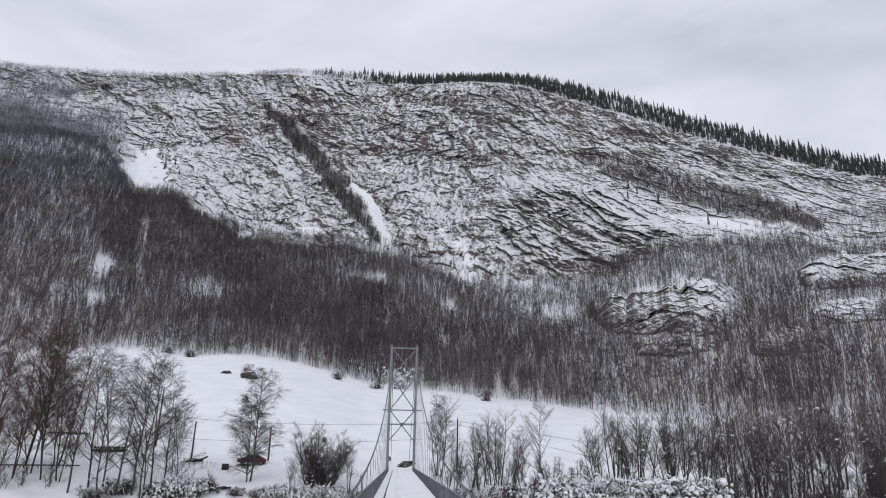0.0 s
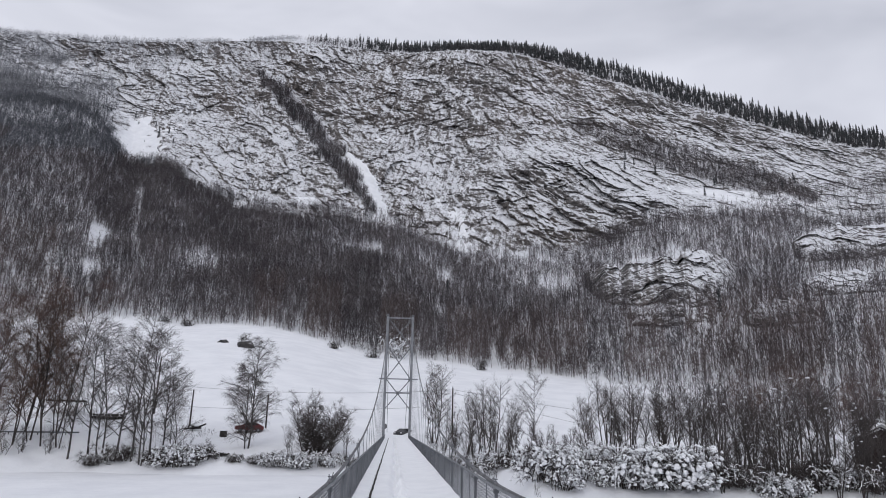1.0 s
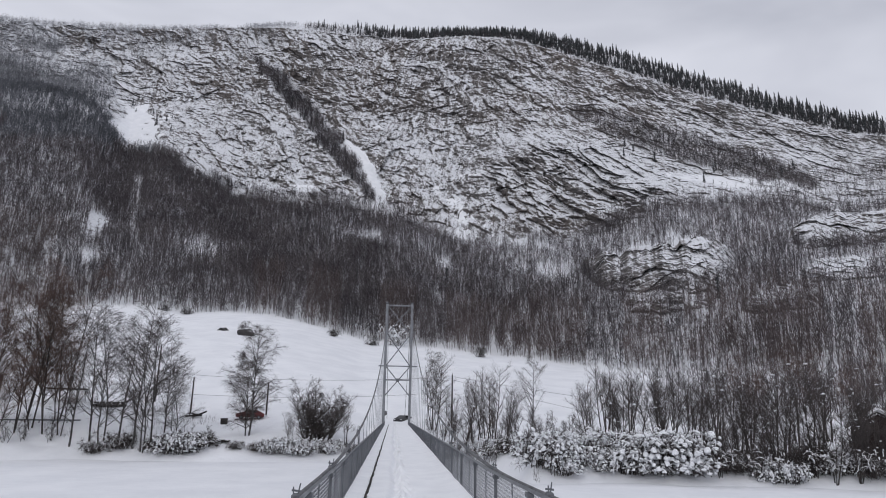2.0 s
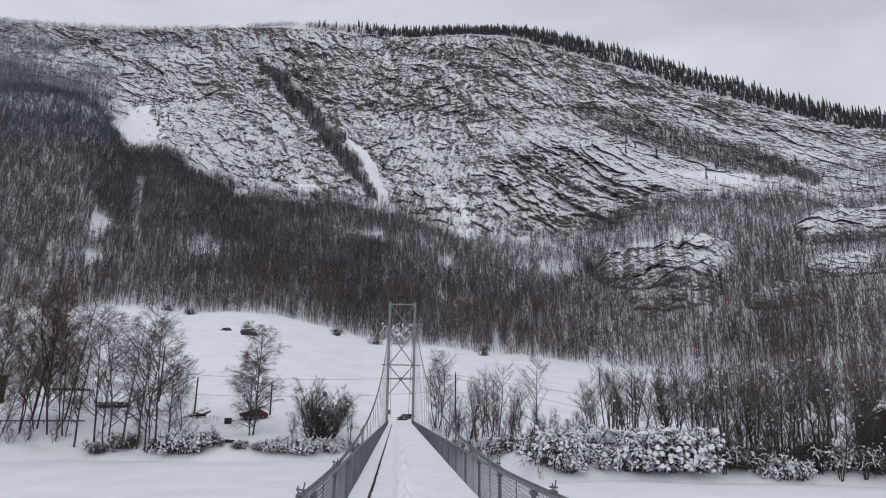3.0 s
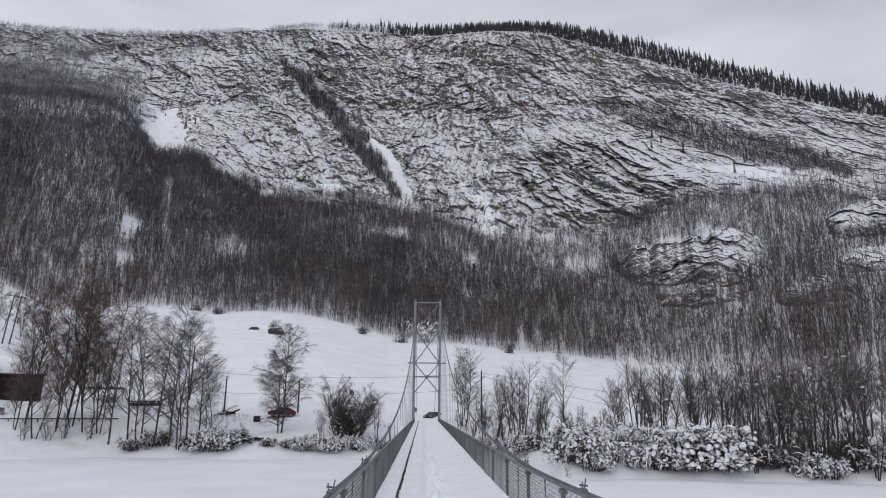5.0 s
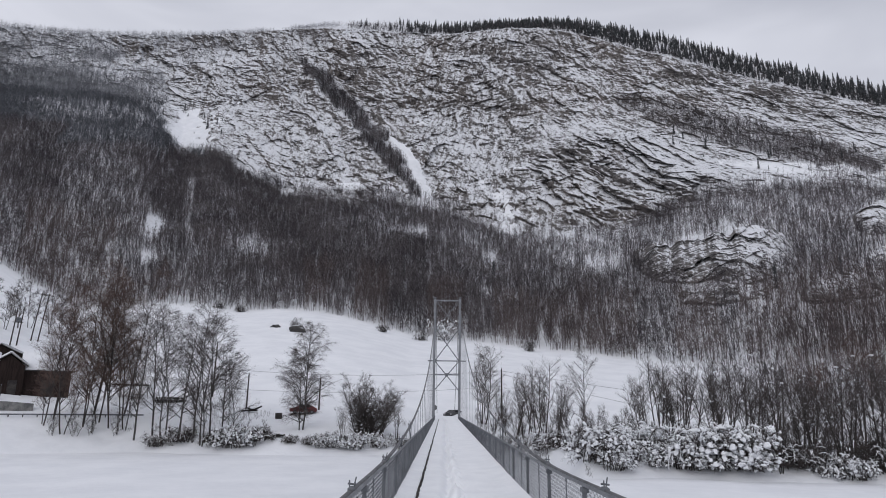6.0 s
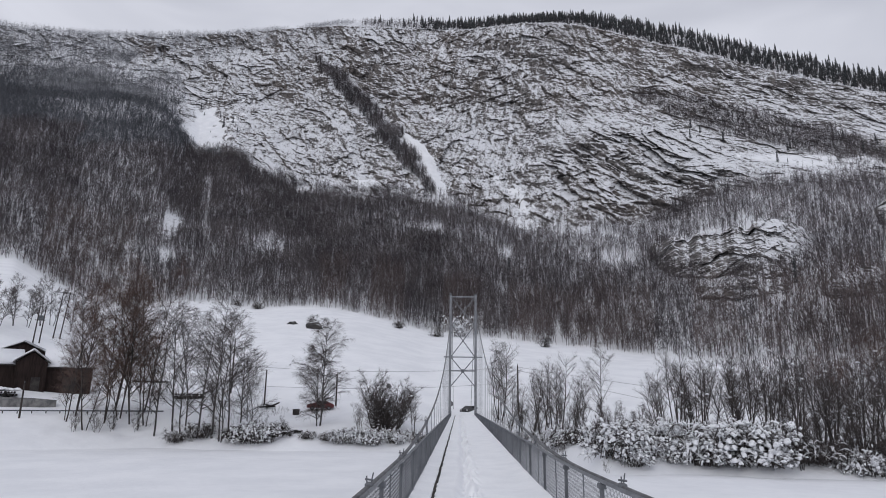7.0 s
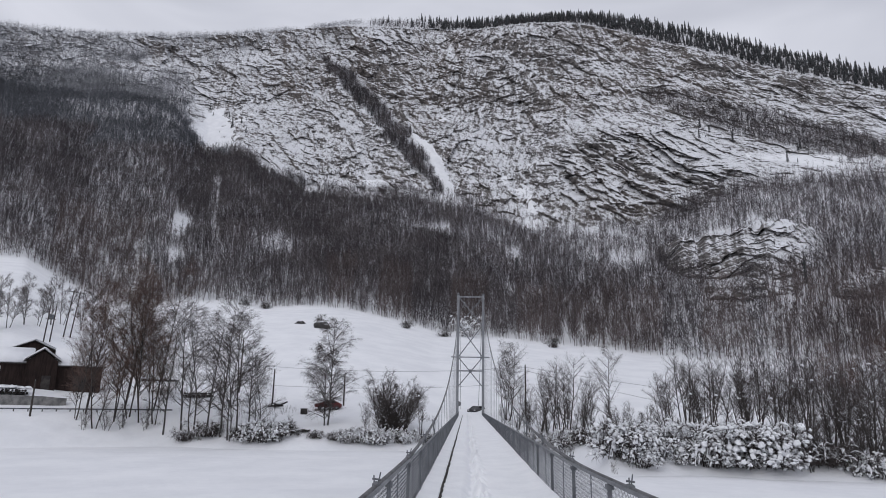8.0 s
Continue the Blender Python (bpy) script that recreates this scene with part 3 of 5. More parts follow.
# ---------------------------------------------------------------- the woods on the slopes
def bare_woods(name, a, v, tall, mat, seed, branches=12, width=0.10, label=""):
    """Many small leafless trees, as one thing: each a tapered trunk with upswept branches and side twigs."""
    g = np.random.default_rng(seed)
    x, y, z = land(a, v)
    n = len(a)
    h = tall * g.uniform(0.5, 1.15, n) * (1 + 0.25 * soft_noise(x / 25, y / 25, z / 25))
    lean = g.normal(0, 0.085, (n, 2))
    foot = np.stack([x, y, z - 0.4], 1)
    top = foot + np.stack([lean[:, 0] * h, lean[:, 1] * h, h], 1)
    vs, fs = [], []
    r = 0.006 * h + 0.025
    for k in range(3):
        t = 2 * math.pi * k / 3
        vs.append(foot + np.stack([r * math.cos(t), r * math.sin(t), 0 * r], 1))
    vs.append(top)
    base = np.arange(n)
    fs += [np.stack([base, base + n, base + 3 * n], 1), np.stack([base + n, base + 2 * n, base + 3 * n], 1), np.stack([base + 2 * n, base, base + 3 * n], 1)]
    count = 4 * n
    for k in range(branches):
        f = g.uniform(0.22, 0.97, n)[:, None]
        turn = g.uniform(0, 2 * math.pi, n)
        rise = g.uniform(0.12, 1.05, n)
        long = (h * g.uniform(0.18, 0.42, n)) * (1.2 - 0.75 * f[:, 0])
        start = foot + (top - foot) * f
        way = np.stack([np.cos(turn) * np.cos(rise), np.sin(turn) * np.cos(rise), np.sin(rise)], 1)
        tip = start + way * long[:, None]
        across = np.stack([-np.sin(turn), np.cos(turn), 0.3 * g.normal(0, 1, n)], 1) * width * g.uniform(0.6, 1.3, (n, 1))
        vs += [start - across, start + across, tip]
        fs.append(np.stack([base + count, base + count + n, base + count + 2 * n], 1))
        count += 3 * n
        turn2 = turn + g.normal(0, 0.9, n)
        mid = start + way * (long * g.uniform(0.3, 0.7, n))[:, None]
        way2 = np.stack([np.cos(turn2) * 0.6, np.sin(turn2) * 0.6, g.uniform(0.3, 1.0, n)], 1)
        across = np.stack([way2[:, 1], -way2[:, 0], 0.4 * g.normal(0, 1, n)], 1) * width * 0.9
        vs += [mid - across, mid + across, mid + way2 * (long * 0.55)[:, None]]
        fs.append(np.stack([base + count, base + count + n, base + count + 2 * n], 1))
        count += 3 * n
    ob = new(name, mesh_of(name, np.concatenate(vs), np.concatenate(fs), mat))
    return tagged(ob, label, "trees", kind="stuff")


def spread(n, a0, a1, v0, v1, seed):
    """Random places on the land, even over its area."""
    g = np.random.default_rng(seed)
    a, v = g.uniform(a0, a1, n * 6), g.uniform(v0, v1, n * 6)
    x, y, z = land(a, v)
    r = np.hypot(x, y)
    keep = g.uniform(0, 1, n * 6) < (r / r.max()) ** 1.0
    a, v, x, y, z = a[keep], v[keep], x[keep], y[keep], z[keep]
    return a, v, x, y, z, (z - EYE) / np.hypot(x, y), g


a, v, x, y, z, e, g = spread(31000, -44, 44, 3.0, 4.06, 11)
gaps = layered(x / 34, y / 34, z / 34, 3)
streak = soft_noise(a * 1.4, 0 * a, e * 9)
keep = (rocky(a, e) * (0.8 + 0.5 * soft_noise(x / 12, y / 12, z / 12)) < 0.5) & (gaps + 0.5 * streak > np.where(a < -26, -1.6, -0.85))
keep &= ~((np.abs(a + 22.8) < 0.3) & (e > 0.24) & (e < 0.33) & (g.uniform(0, 1, len(a)) < 0.6))
keep &= ~((hump(a, e, -17.3, 0.225, 1.6, 0.022) > 0.45) & (g.uniform(0, 1, len(a)) < 0.6))
thin = 0.42 * np.clip((a + 24) / 16, 0, 1) * np.clip((v - 3.3) / 0.35, 0, 1)
keep &= g.uniform(0, 1, len(a)) > thin
keep &= ~((v + 0.10 * soft_noise(x / 16, y / 16, z / 16) > 3.93 + 0.2 * np.clip((np.abs(a - 11) - 5) / 5, 0, 1)) & (g.uniform(0, 1, len(a)) < 0.75))
keep &= g.uniform(0, 1, len(a)) > 0.47 * np.clip((a + 3) / 16, 0, 1) * np.clip((e - 0.07) / 0.07, 0, 1)
a, v, x, z, e = a[keep], v[keep], x[keep], z[keep], e[keep]
keep = (a > -26) | (g.uniform(0, 1, len(keep))[keep] < 1.1 - np.clip((e - 0.37 + 0.03 * soft_noise(x / 25, z / 25, 0 * x)) / 0.08, 0, 0.45))
a, v, x, z, e = a[keep], v[keep], x[keep], z[keep], e[keep]
# upper left trees take the colour that holds rime and painted haze
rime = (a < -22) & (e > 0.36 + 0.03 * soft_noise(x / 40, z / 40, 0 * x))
edge = (v < 3.22) & ~rime
red = edge & (soft_noise(a / 3, v, 0 * a) > -0.2)
deep = ~rime & ~red
bare_woods("leafless_woods", a[deep], v[deep], 10.5, WOODS, 1, label="dense leafless birch woods on the snowy mountain slope")
edge_trees = bare_woods("woodland_edge", a[red], v[red], 11.0, WOODS_RED, 2, 16, 0.085, label="reddish-brown leafless birches along the top of the field")
bare_woods("rimed_hazy_woods", a[rime], v[rime], 10.0, WOODS_RIME_HAZE, 3, label="frosted woods high on the mountainside, greyed by haze in their colour")

g = np.random.default_rng(41)
bare_woods("thicket", 22.0 + 22 * g.uniform(0, 1, 950) ** 0.8, g.uniform(2.2, 3.02, 950), 7.0, WOODS, 10, 12, 0.055, label="tangled grey-brown thicket behind the bank")

# scattered trees on the ledges, in the gully and along the rim
a, v, x, y, z, e, g = spread(9000, -46, 46, 4.0, 5.1, 12)
far_right = (a > 31) & (e < 0.335) & (g.uniform(0, 1, len(a)) < 0.5)
ledge = (e < 0.335) & (g.uniform(0, 1, len(a)) < 0.10)
dark = far_right | ledge
bare_woods("ledge_woods", a[dark], v[dark], 10.0, WOODS, 4, label="dark bare trees on the rock ledges")
a, v, x, y, z, e, g = spread(7000, -46, -9, 4.0, 5.16, 13)
a3, v3, x3, y3, z3, e3, g = spread(3000, -46, -25, 3.95, 4.75, 14)
a, v, x, y, z, e = (np.concatenate(pair) for pair in ((a, a3), (v, v3), (x, x3), (y, y3), (z, z3), (e, e3)))
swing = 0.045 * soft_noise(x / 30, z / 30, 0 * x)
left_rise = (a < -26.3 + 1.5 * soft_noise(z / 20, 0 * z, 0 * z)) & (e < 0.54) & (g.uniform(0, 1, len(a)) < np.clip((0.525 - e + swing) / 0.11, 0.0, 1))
white = g.uniform(0, 1, len(a)) < np.clip((e - 0.41 + swing) / 0.07, 0, 0.9)          # paler with height: more rime, and haze painted into the colour
bare_woods("high_woods", a[left_rise & ~white], v[left_rise & ~white], 9.0, WOODS_RIME_HAZE, 5, 8, label="frosted woods with haze-grey colouring climbing the high shoulder")
bare_woods("frosted_hazy_woods", a[left_rise & white], v[left_rise & white], 9.0, WOODS_FROST_HAZE, 15, 8, label="rime-covered woods high on the shoulder, paled by painted-in haze")
# ridge trees: frost plus haze as one pale colour
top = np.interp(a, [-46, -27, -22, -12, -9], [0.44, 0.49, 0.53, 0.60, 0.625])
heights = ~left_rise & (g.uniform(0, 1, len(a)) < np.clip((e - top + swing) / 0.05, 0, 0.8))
bare_woods("frosted_hazy_heights", a[heights], v[heights], 8.0, WOODS_FROST_HAZE, 6, 8, label="frost-covered trees along the highest ridge, coloured paler for haze")
n = 48000
a, v = g.uniform(-16, -2, n), g.uniform(4.0, 4.9, n)
x, y, z = land(a, v)
e = (z - EYE) / np.hypot(x, y)
off = a - gully_line(e)
ragged = 0.65 * layered(x / 14, y / 14, z / 14, 2)
strip = (off > -0.5 + ragged) & (off < ragged + np.interp(e, [.33, .35, .40, .46, .515, .56], [.4, .6, 1.6, 1.8, 1.4, .6])) & (e < 0.56) & (e > 0.33) & (g.uniform(0, 1, n) < 0.9)
bare_woods("gully_woods", a[strip], v[strip], 11.0, WOODS, 7, 9, label="dark strip of bare trees along the gully")
a2, v2 = g.uniform(14, 42, n), g.uniform(4.0, 4.95, n)
x, y, z = land(a2, v2)
e2 = (z - EYE) / np.hypot(x, y)
bench = (bulge(a2, e2, 25.5, 0.408, 9.5, 0.025, -0.0086) + 0.3 * soft_noise(x / 14, y / 14, z / 14) > 0.4) & (g.uniform(0, 1, n) < 0.62)
bare_woods("bench_woods", a2[bench], v2[bench], 9.5, WOODS, 8, label="dark bare woods on the sloping rock bench")
strip &= g.uniform(0, 1, n) < 0.014
gully_a, gully_v = a[strip], v[strip]


def spruces(name, a, v, tall, seed, tiers=7, spokes=6, label=""):
    """Many narrow conifers as one thing: tiers of drooping ragged boughs round a stem."""
    g = np.random.default_rng(seed)
    x, y, z = land(a, v)
    n = len(a)
    h = tall * (0.28 + 0.9 * g.uniform(0, 1, n) ** 1.4)
    foot = np.stack([x, y, z - 0.8], 1)
    vs, fs, count, base = [], [], 0, np.arange(n)
    for t in range(tiers):
        f = t / tiers
        reach = h * 0.14 * (1 - f) ** 0.8 + 0.15
        peak = foot + np.stack([0 * h, 0 * h, h * min(1.0, f + 0.26)], 1)
        vs.append(peak)
        apex = count
        count += n
        for k in range(spokes):
            t0 = 2 * math.pi * (k + 0.5 * (t % 2)) / spokes
            for dt in (-0.42, 0.42):
                q = reach * g.uniform(0.6, 1.15, n)
                vs.append(foot + np.stack([q * math.cos(t0 + dt), q * math.sin(t0 + dt), h * (f + 0.10 + g.uniform(-0.05, 0.03, n))], 1))
            fs.append(np.stack([base + apex, base + count, base + count + n], 1))
            count += 2 * n
    return tagged(new(name, mesh_of(name, np.concatenate(vs), np.concatenate(fs), NEEDLES)), label, "trees", kind="stuff")


g = np.random.default_rng(21)
n = 4600
a, v = g.uniform(-10, 45, n), 5.0 + g.uniform(-0.01, 0.12, n)
bare_woods("rim_woods", a, v, 9.5, WOODS, 9, 8, label="bare trees between the spruces along the rim")
n = 3400
a = g.uniform(-9.0, 46, n)
v = 5.0 + g.uniform(0.005, 0.14, n)
thick = np.clip((a + 7) / 10, 0.08, 1)
keep = g.uniform(0, 1, n) < thick
spruces("rim_spruces", a[keep], v[keep], 13.5, 22, label="dark spruces standing along the mountain's rim")
a = np.concatenate([gully_a, g.uniform(-30, -14, 40), g.uniform(20, 36, 22), g.uniform(-12, 35, 26), g.uniform(-27, -20, 14)])
v = np.concatenate([gully_v, g.uniform(3.55, 3.95, 40), g.uniform(4.2, 4.5, 22), g.uniform(3.2, 3.8, 26), g.uniform(4.1, 4.4, 14)])
spruces("slope_spruces", a, v, 12, 23, label="single dark spruces among the bare woods")


# ---------------------------------------------------------------- the suspension bridge
DECK = EYE - 2.0
LEFT, RIGHT, END, START = -1.09, 1.92, 85.0, -12.0
bridge = tagged(new("suspension_bridge"), "narrow grey steel suspension bridge with a snow-covered deck", "bridge")
bridge.location = (0.4, 85.0, 0)
BX = -0.4            # parts lie round the bridge's own middle line
BY = -85.0


def under(name, bm, mat, parent=bridge, label="", smooth=False):
    """A part of the bridge, its places given in the world."""
    bmesh.ops.translate(bm, verts=bm.verts, vec=(BX, BY, 0))
    return part(name, bm, mat, parent, label, smooth)


def rail_z(yy, x):
    lift = 0.16 * max(0.0, (13 - yy) / 8) ** 1.5 if x > 0 else 0.06 * max(0.0, (13 - yy) / 8)
    return EYE - 1.08 + min(lift, 0.3) - 0.0022 * max(0.0, yy - 20)


def cable_z(yy, x):
    return rail_z(yy, x) + 0.012 + 0.00265 * max(0.0, yy - 10) ** 2


def deck_surface():
    xs = np.concatenate([np.linspace(LEFT + 0.02, -0.66, 12), [-0.64, -0.625, -0.58, -0.56], np.linspace(-0.53, RIGHT - 0.02, 62)])
    ys = np.concatenate([np.linspace(START, 4, 20), np.linspace(4.1, 24, 260), np.linspace(24.2, END + 4, 260)])
    gx, gy = np.meshgrid(xs, ys)
    z = DECK + 0.014 * layered(gx / 0.9, gy / 1.2, 0 * gx, 3)
    trail = np.exp(-((gx - 0.12 - 0.05 * np.sin(gy * 0.7)) / 0.13) ** 2)
    steps = np.exp(-((gx - 0.30) / 0.16) ** 2)
    z = z - 0.19 * trail - 0.32 * steps * np.clip(soft_noise(gx / 0.15, gy / 0.26, 0 * gx), -0.5, 0.8)
    z = z + 0.10 * np.exp(-((gx - RIGHT) / 0.30) ** 2) + 0.05 * np.exp(-((gx - LEFT) / 0.2) ** 2)
    ragged = 0.012 * soft_noise(gy / 0.35, 0 * gx, 0 * gx + 3)
    groove = (gx > -0.632 + ragged) & (gx < -0.572 + 1.6 * ragged)
    z = np.where(groove, DECK - 0.14, z)
    z = z + 0.0045 * np.maximum(0, gy - 20)
    rows, cols = gx.shape
    i = np.arange((rows - 1) * cols).reshape(rows - 1, cols)[:, :-1].ravel()
    vs = np.stack([gx.ravel() + BX, gy.ravel() + BY, z.ravel()], 1)
    return mesh_of("deck_snow", vs, np.stack([i, i + 1, i + cols + 1, i + cols], 1), SNOW_DECK, True)


part("deck_snow", deck_surface(), SNOW_DECK, bridge, "trodden snow with a footpath along the deck")
slab = bmesh.new()
box(slab, LEFT - 0.08, RIGHT + 0.08, START, END + 2, DECK - 0.75, DECK - 0.50)
under("deck", slab, PLANK, label="dark timber deck on steel beams")
strip = bmesh.new()
for k in range(70):
    y0 = START + k * 1.4
    rise = 0.0045 * max(0, y0 - 20)
    wob = 0.008 * math.sin(k * 2.1)
    box(strip, -0.628 + wob, -0.573 + wob, y0, y0 + 1.37, DECK - 0.51, DECK + 0.004 + rise)
under("gap_strip", strip, PLANK, label="dark wet plank edge between the snow strips")
for x in (LEFT - 0.05, RIGHT + 0.05):
    beam = bmesh.new()
    box(beam, x - 0.05, x + 0.05, START, END + 1, DECK - 0.40, DECK - 0.02, 0.01)
    under("side_beam", beam, STEEL_DARK)

# fences: posts, rails, and woven wire
post_ys = [y0 for y0 in np.arange(-9, END, 3.05)]
for x, s in ((LEFT, -1), (RIGHT, 1)):
    verts, faces = [], []
    ys = [START + 0.5 * k for k in range(int((END - START) / 0.5) + 1)]
    tube([Vector((x + BX, yy + BY, rail_z(yy, x))) for yy in ys], [0.027] * len(ys), 8, verts, faces)
    part("handrail", mesh_of("handrail", verts, faces, STEEL, True), STEEL, bridge)
    verts, faces = [], []
    tube([Vector((x + BX, yy + BY, DECK + 0.05 + 0.003 * max(0, yy - 20))) for yy in ys], [0.02] * len(ys), 6, verts, faces)
    part("lower_rail", mesh_of("lower_rail", verts, faces, STEEL, True), STEEL, bridge)
    for yy in post_ys:
        p = bmesh.new()
        zt = rail_z(yy, x)
        box(p, x - 0.028, x + 0.028, yy - 0.028, yy + 0.028, DECK - 0.3, zt - 0.02, 0.006)
        box(p, x - 0.05, x + 0.05, yy - 0.07, yy + 0.07, zt - 0.10, zt - 0.03, 0.01)
        under("post", p, STEEL_DARK)
    # woven wire: two sets of slanting strands, each a three-sided wire
    pitch_w, vs, fs = 0.075, [], []
    for d in (-1, 1):
        for k in range(int((END - START) / pitch_w)):
            yy = START + k * pitch_w
            hgt = rail_z(yy, x) - DECK - 0.02
            if yy + d * hgt * 0.6 < START or yy + d * hgt * 0.6 > END:
                continue
            b = len(vs)
            rw = 0.0024
            for (py, pz) in ((yy, DECK + 0.0), (yy + d * hgt * 0.6, DECK + hgt)):
                for t in range(3):
                    an = 2 * math.pi * t / 3
                    vs.append((x + BX + d * 0.003 + rw * math.cos(an), py + BY + rw * math.sin(an), pz))
            for t in range(3):
                fs.append((b + t, b + (t + 1) % 3, b + 3 + (t + 1) % 3, b + 3 + t))
    part("wire_mesh", mesh_of("wire_mesh", vs, fs, STEEL_DARK), STEEL_DARK, bridge, "woven wire fence panel")
    # cables, hangers with clamps
    cx = x + s * 0.045
    verts, faces = [], []
    ys = [START + 1.5 * k for k in range(int((END - START) / 1.5) + 1)]
    tube([Vector((cx + BX, yy + BY, cable_z(yy, x))) for yy in ys] + [Vector((cx + BX, 0.2, cable_z(END, x)))], [0.036] * (len(ys) + 1), 8, verts, faces)
    tube([Vector((cx + BX, 0.1, cable_z(END, x))), Vector((cx + BX, 32, 5.2))], [0.036] * 2, 8, verts, faces)
    part("main_cable", mesh_of("main_cable", verts, faces, CABLE, True), CABLE, bridge)
    for yy in np.arange(-7.4, END - 1, 3.05):
        hgr = bmesh.new()
        zc = cable_z(yy, x)
        zb = rail_z(yy, x) - 0.95
        rod(hgr, (cx, yy, zb), (cx, yy, max(zc, zb + 0.9)), 0.012, sides=5)
        under("hanger", hgr, STEEL)
    for yy in (8.3, 12.8, 17.4, 21.9):
        c = bmesh.new()
        zc = max(cable_z(yy, x), rail_z(yy, x) + 0.02)
        box(c, cx - 0.045, cx + 0.045, yy - 0.07, yy + 0.07, zc - 0.06, zc + 0.05, 0.018)
        rod(c, (cx - 0.02, yy - 0.04, zc + 0.03), (cx - 0.025, yy - 0.05, zc + 0.13), 0.009, sides=6)
        rod(c, (cx + 0.02, yy + 0.04, zc + 0.03), (cx + 0.045, yy + 0.05, zc + 0.16), 0.009, sides=6)
        rod(c, (cx - 0.05, yy, zc + 0.085), (cx + 0.055, yy, zc + 0.075), 0.012, sides=6)
        rod(c, (cx, yy, zc - 0.02), (x, yy, rail_z(yy, x)), 0.02, sides=6)
        under("cable_clamp", c, STEEL_DARK, label="bolted steel cable clamp")

# tower
tower = part("tower", box(bmesh.new(), -1.9, 1.9, -0.35, 0.35, 1.0, DECK + 0.1, 0.05), STONE, bridge, "slender grey portal tower on a footing")
LX, RX, TOP = -1.70, 1.62, EYE + 13.9


def of_tower(name, bm, mat=STEEL):
    return part(name, bm, mat, tower)


for x in (LX, RX):
    leg = bmesh.new()
    box(leg, x - 0.16, x + 0.16, -0.2, 0.2, DECK - 0.3, TOP, 0.03)
    of_tower("leg", leg)
    cap = bmesh.new()
    box(cap, x - 0.2, x + 0.2, -0.26, 0.26, TOP + 0.004, TOP + 0.22, 0.05)
    of_tower("saddle", cap, STEEL_DARK)
for zz, over in ((EYE + 13.7, 0.0), (EYE + 5.72, 0.85), (EYE + 3.95, 0.0)):
    bar = bmesh.new()
    wide = 0.07 if over else 0.09
    box(bar, LX - over + (0 if over else 0.16), RX + over - (0 if over else 0.16), -0.1, 0.1, zz - wide, zz + wide, 0.015)
    of_tower("crossbeam", bar)
for z0, z1 in ((EYE + 9.9, EYE + 13.6), (EYE + 5.8, EYE + 9.9), (EYE + 2.0, EYE + 5.65)):
    for xa, xb in ((LX + 0.12, RX - 0.12), (RX - 0.12, LX + 0.12)):
        br = bmesh.new()
        rod(br, (xa, 0.05 if xa < xb else -0.05, z0), (xb, 0.05 if xa < xb else -0.05, z1), 0.065, sides=6)
        of_tower("brace", br)
knot = bmesh.new()
box(knot, -0.24, 0.16, -0.14, 0.14, EYE + 3.72, EYE + 4.14, 0.04)
of_tower("gusset", knot, STEEL_DARK)


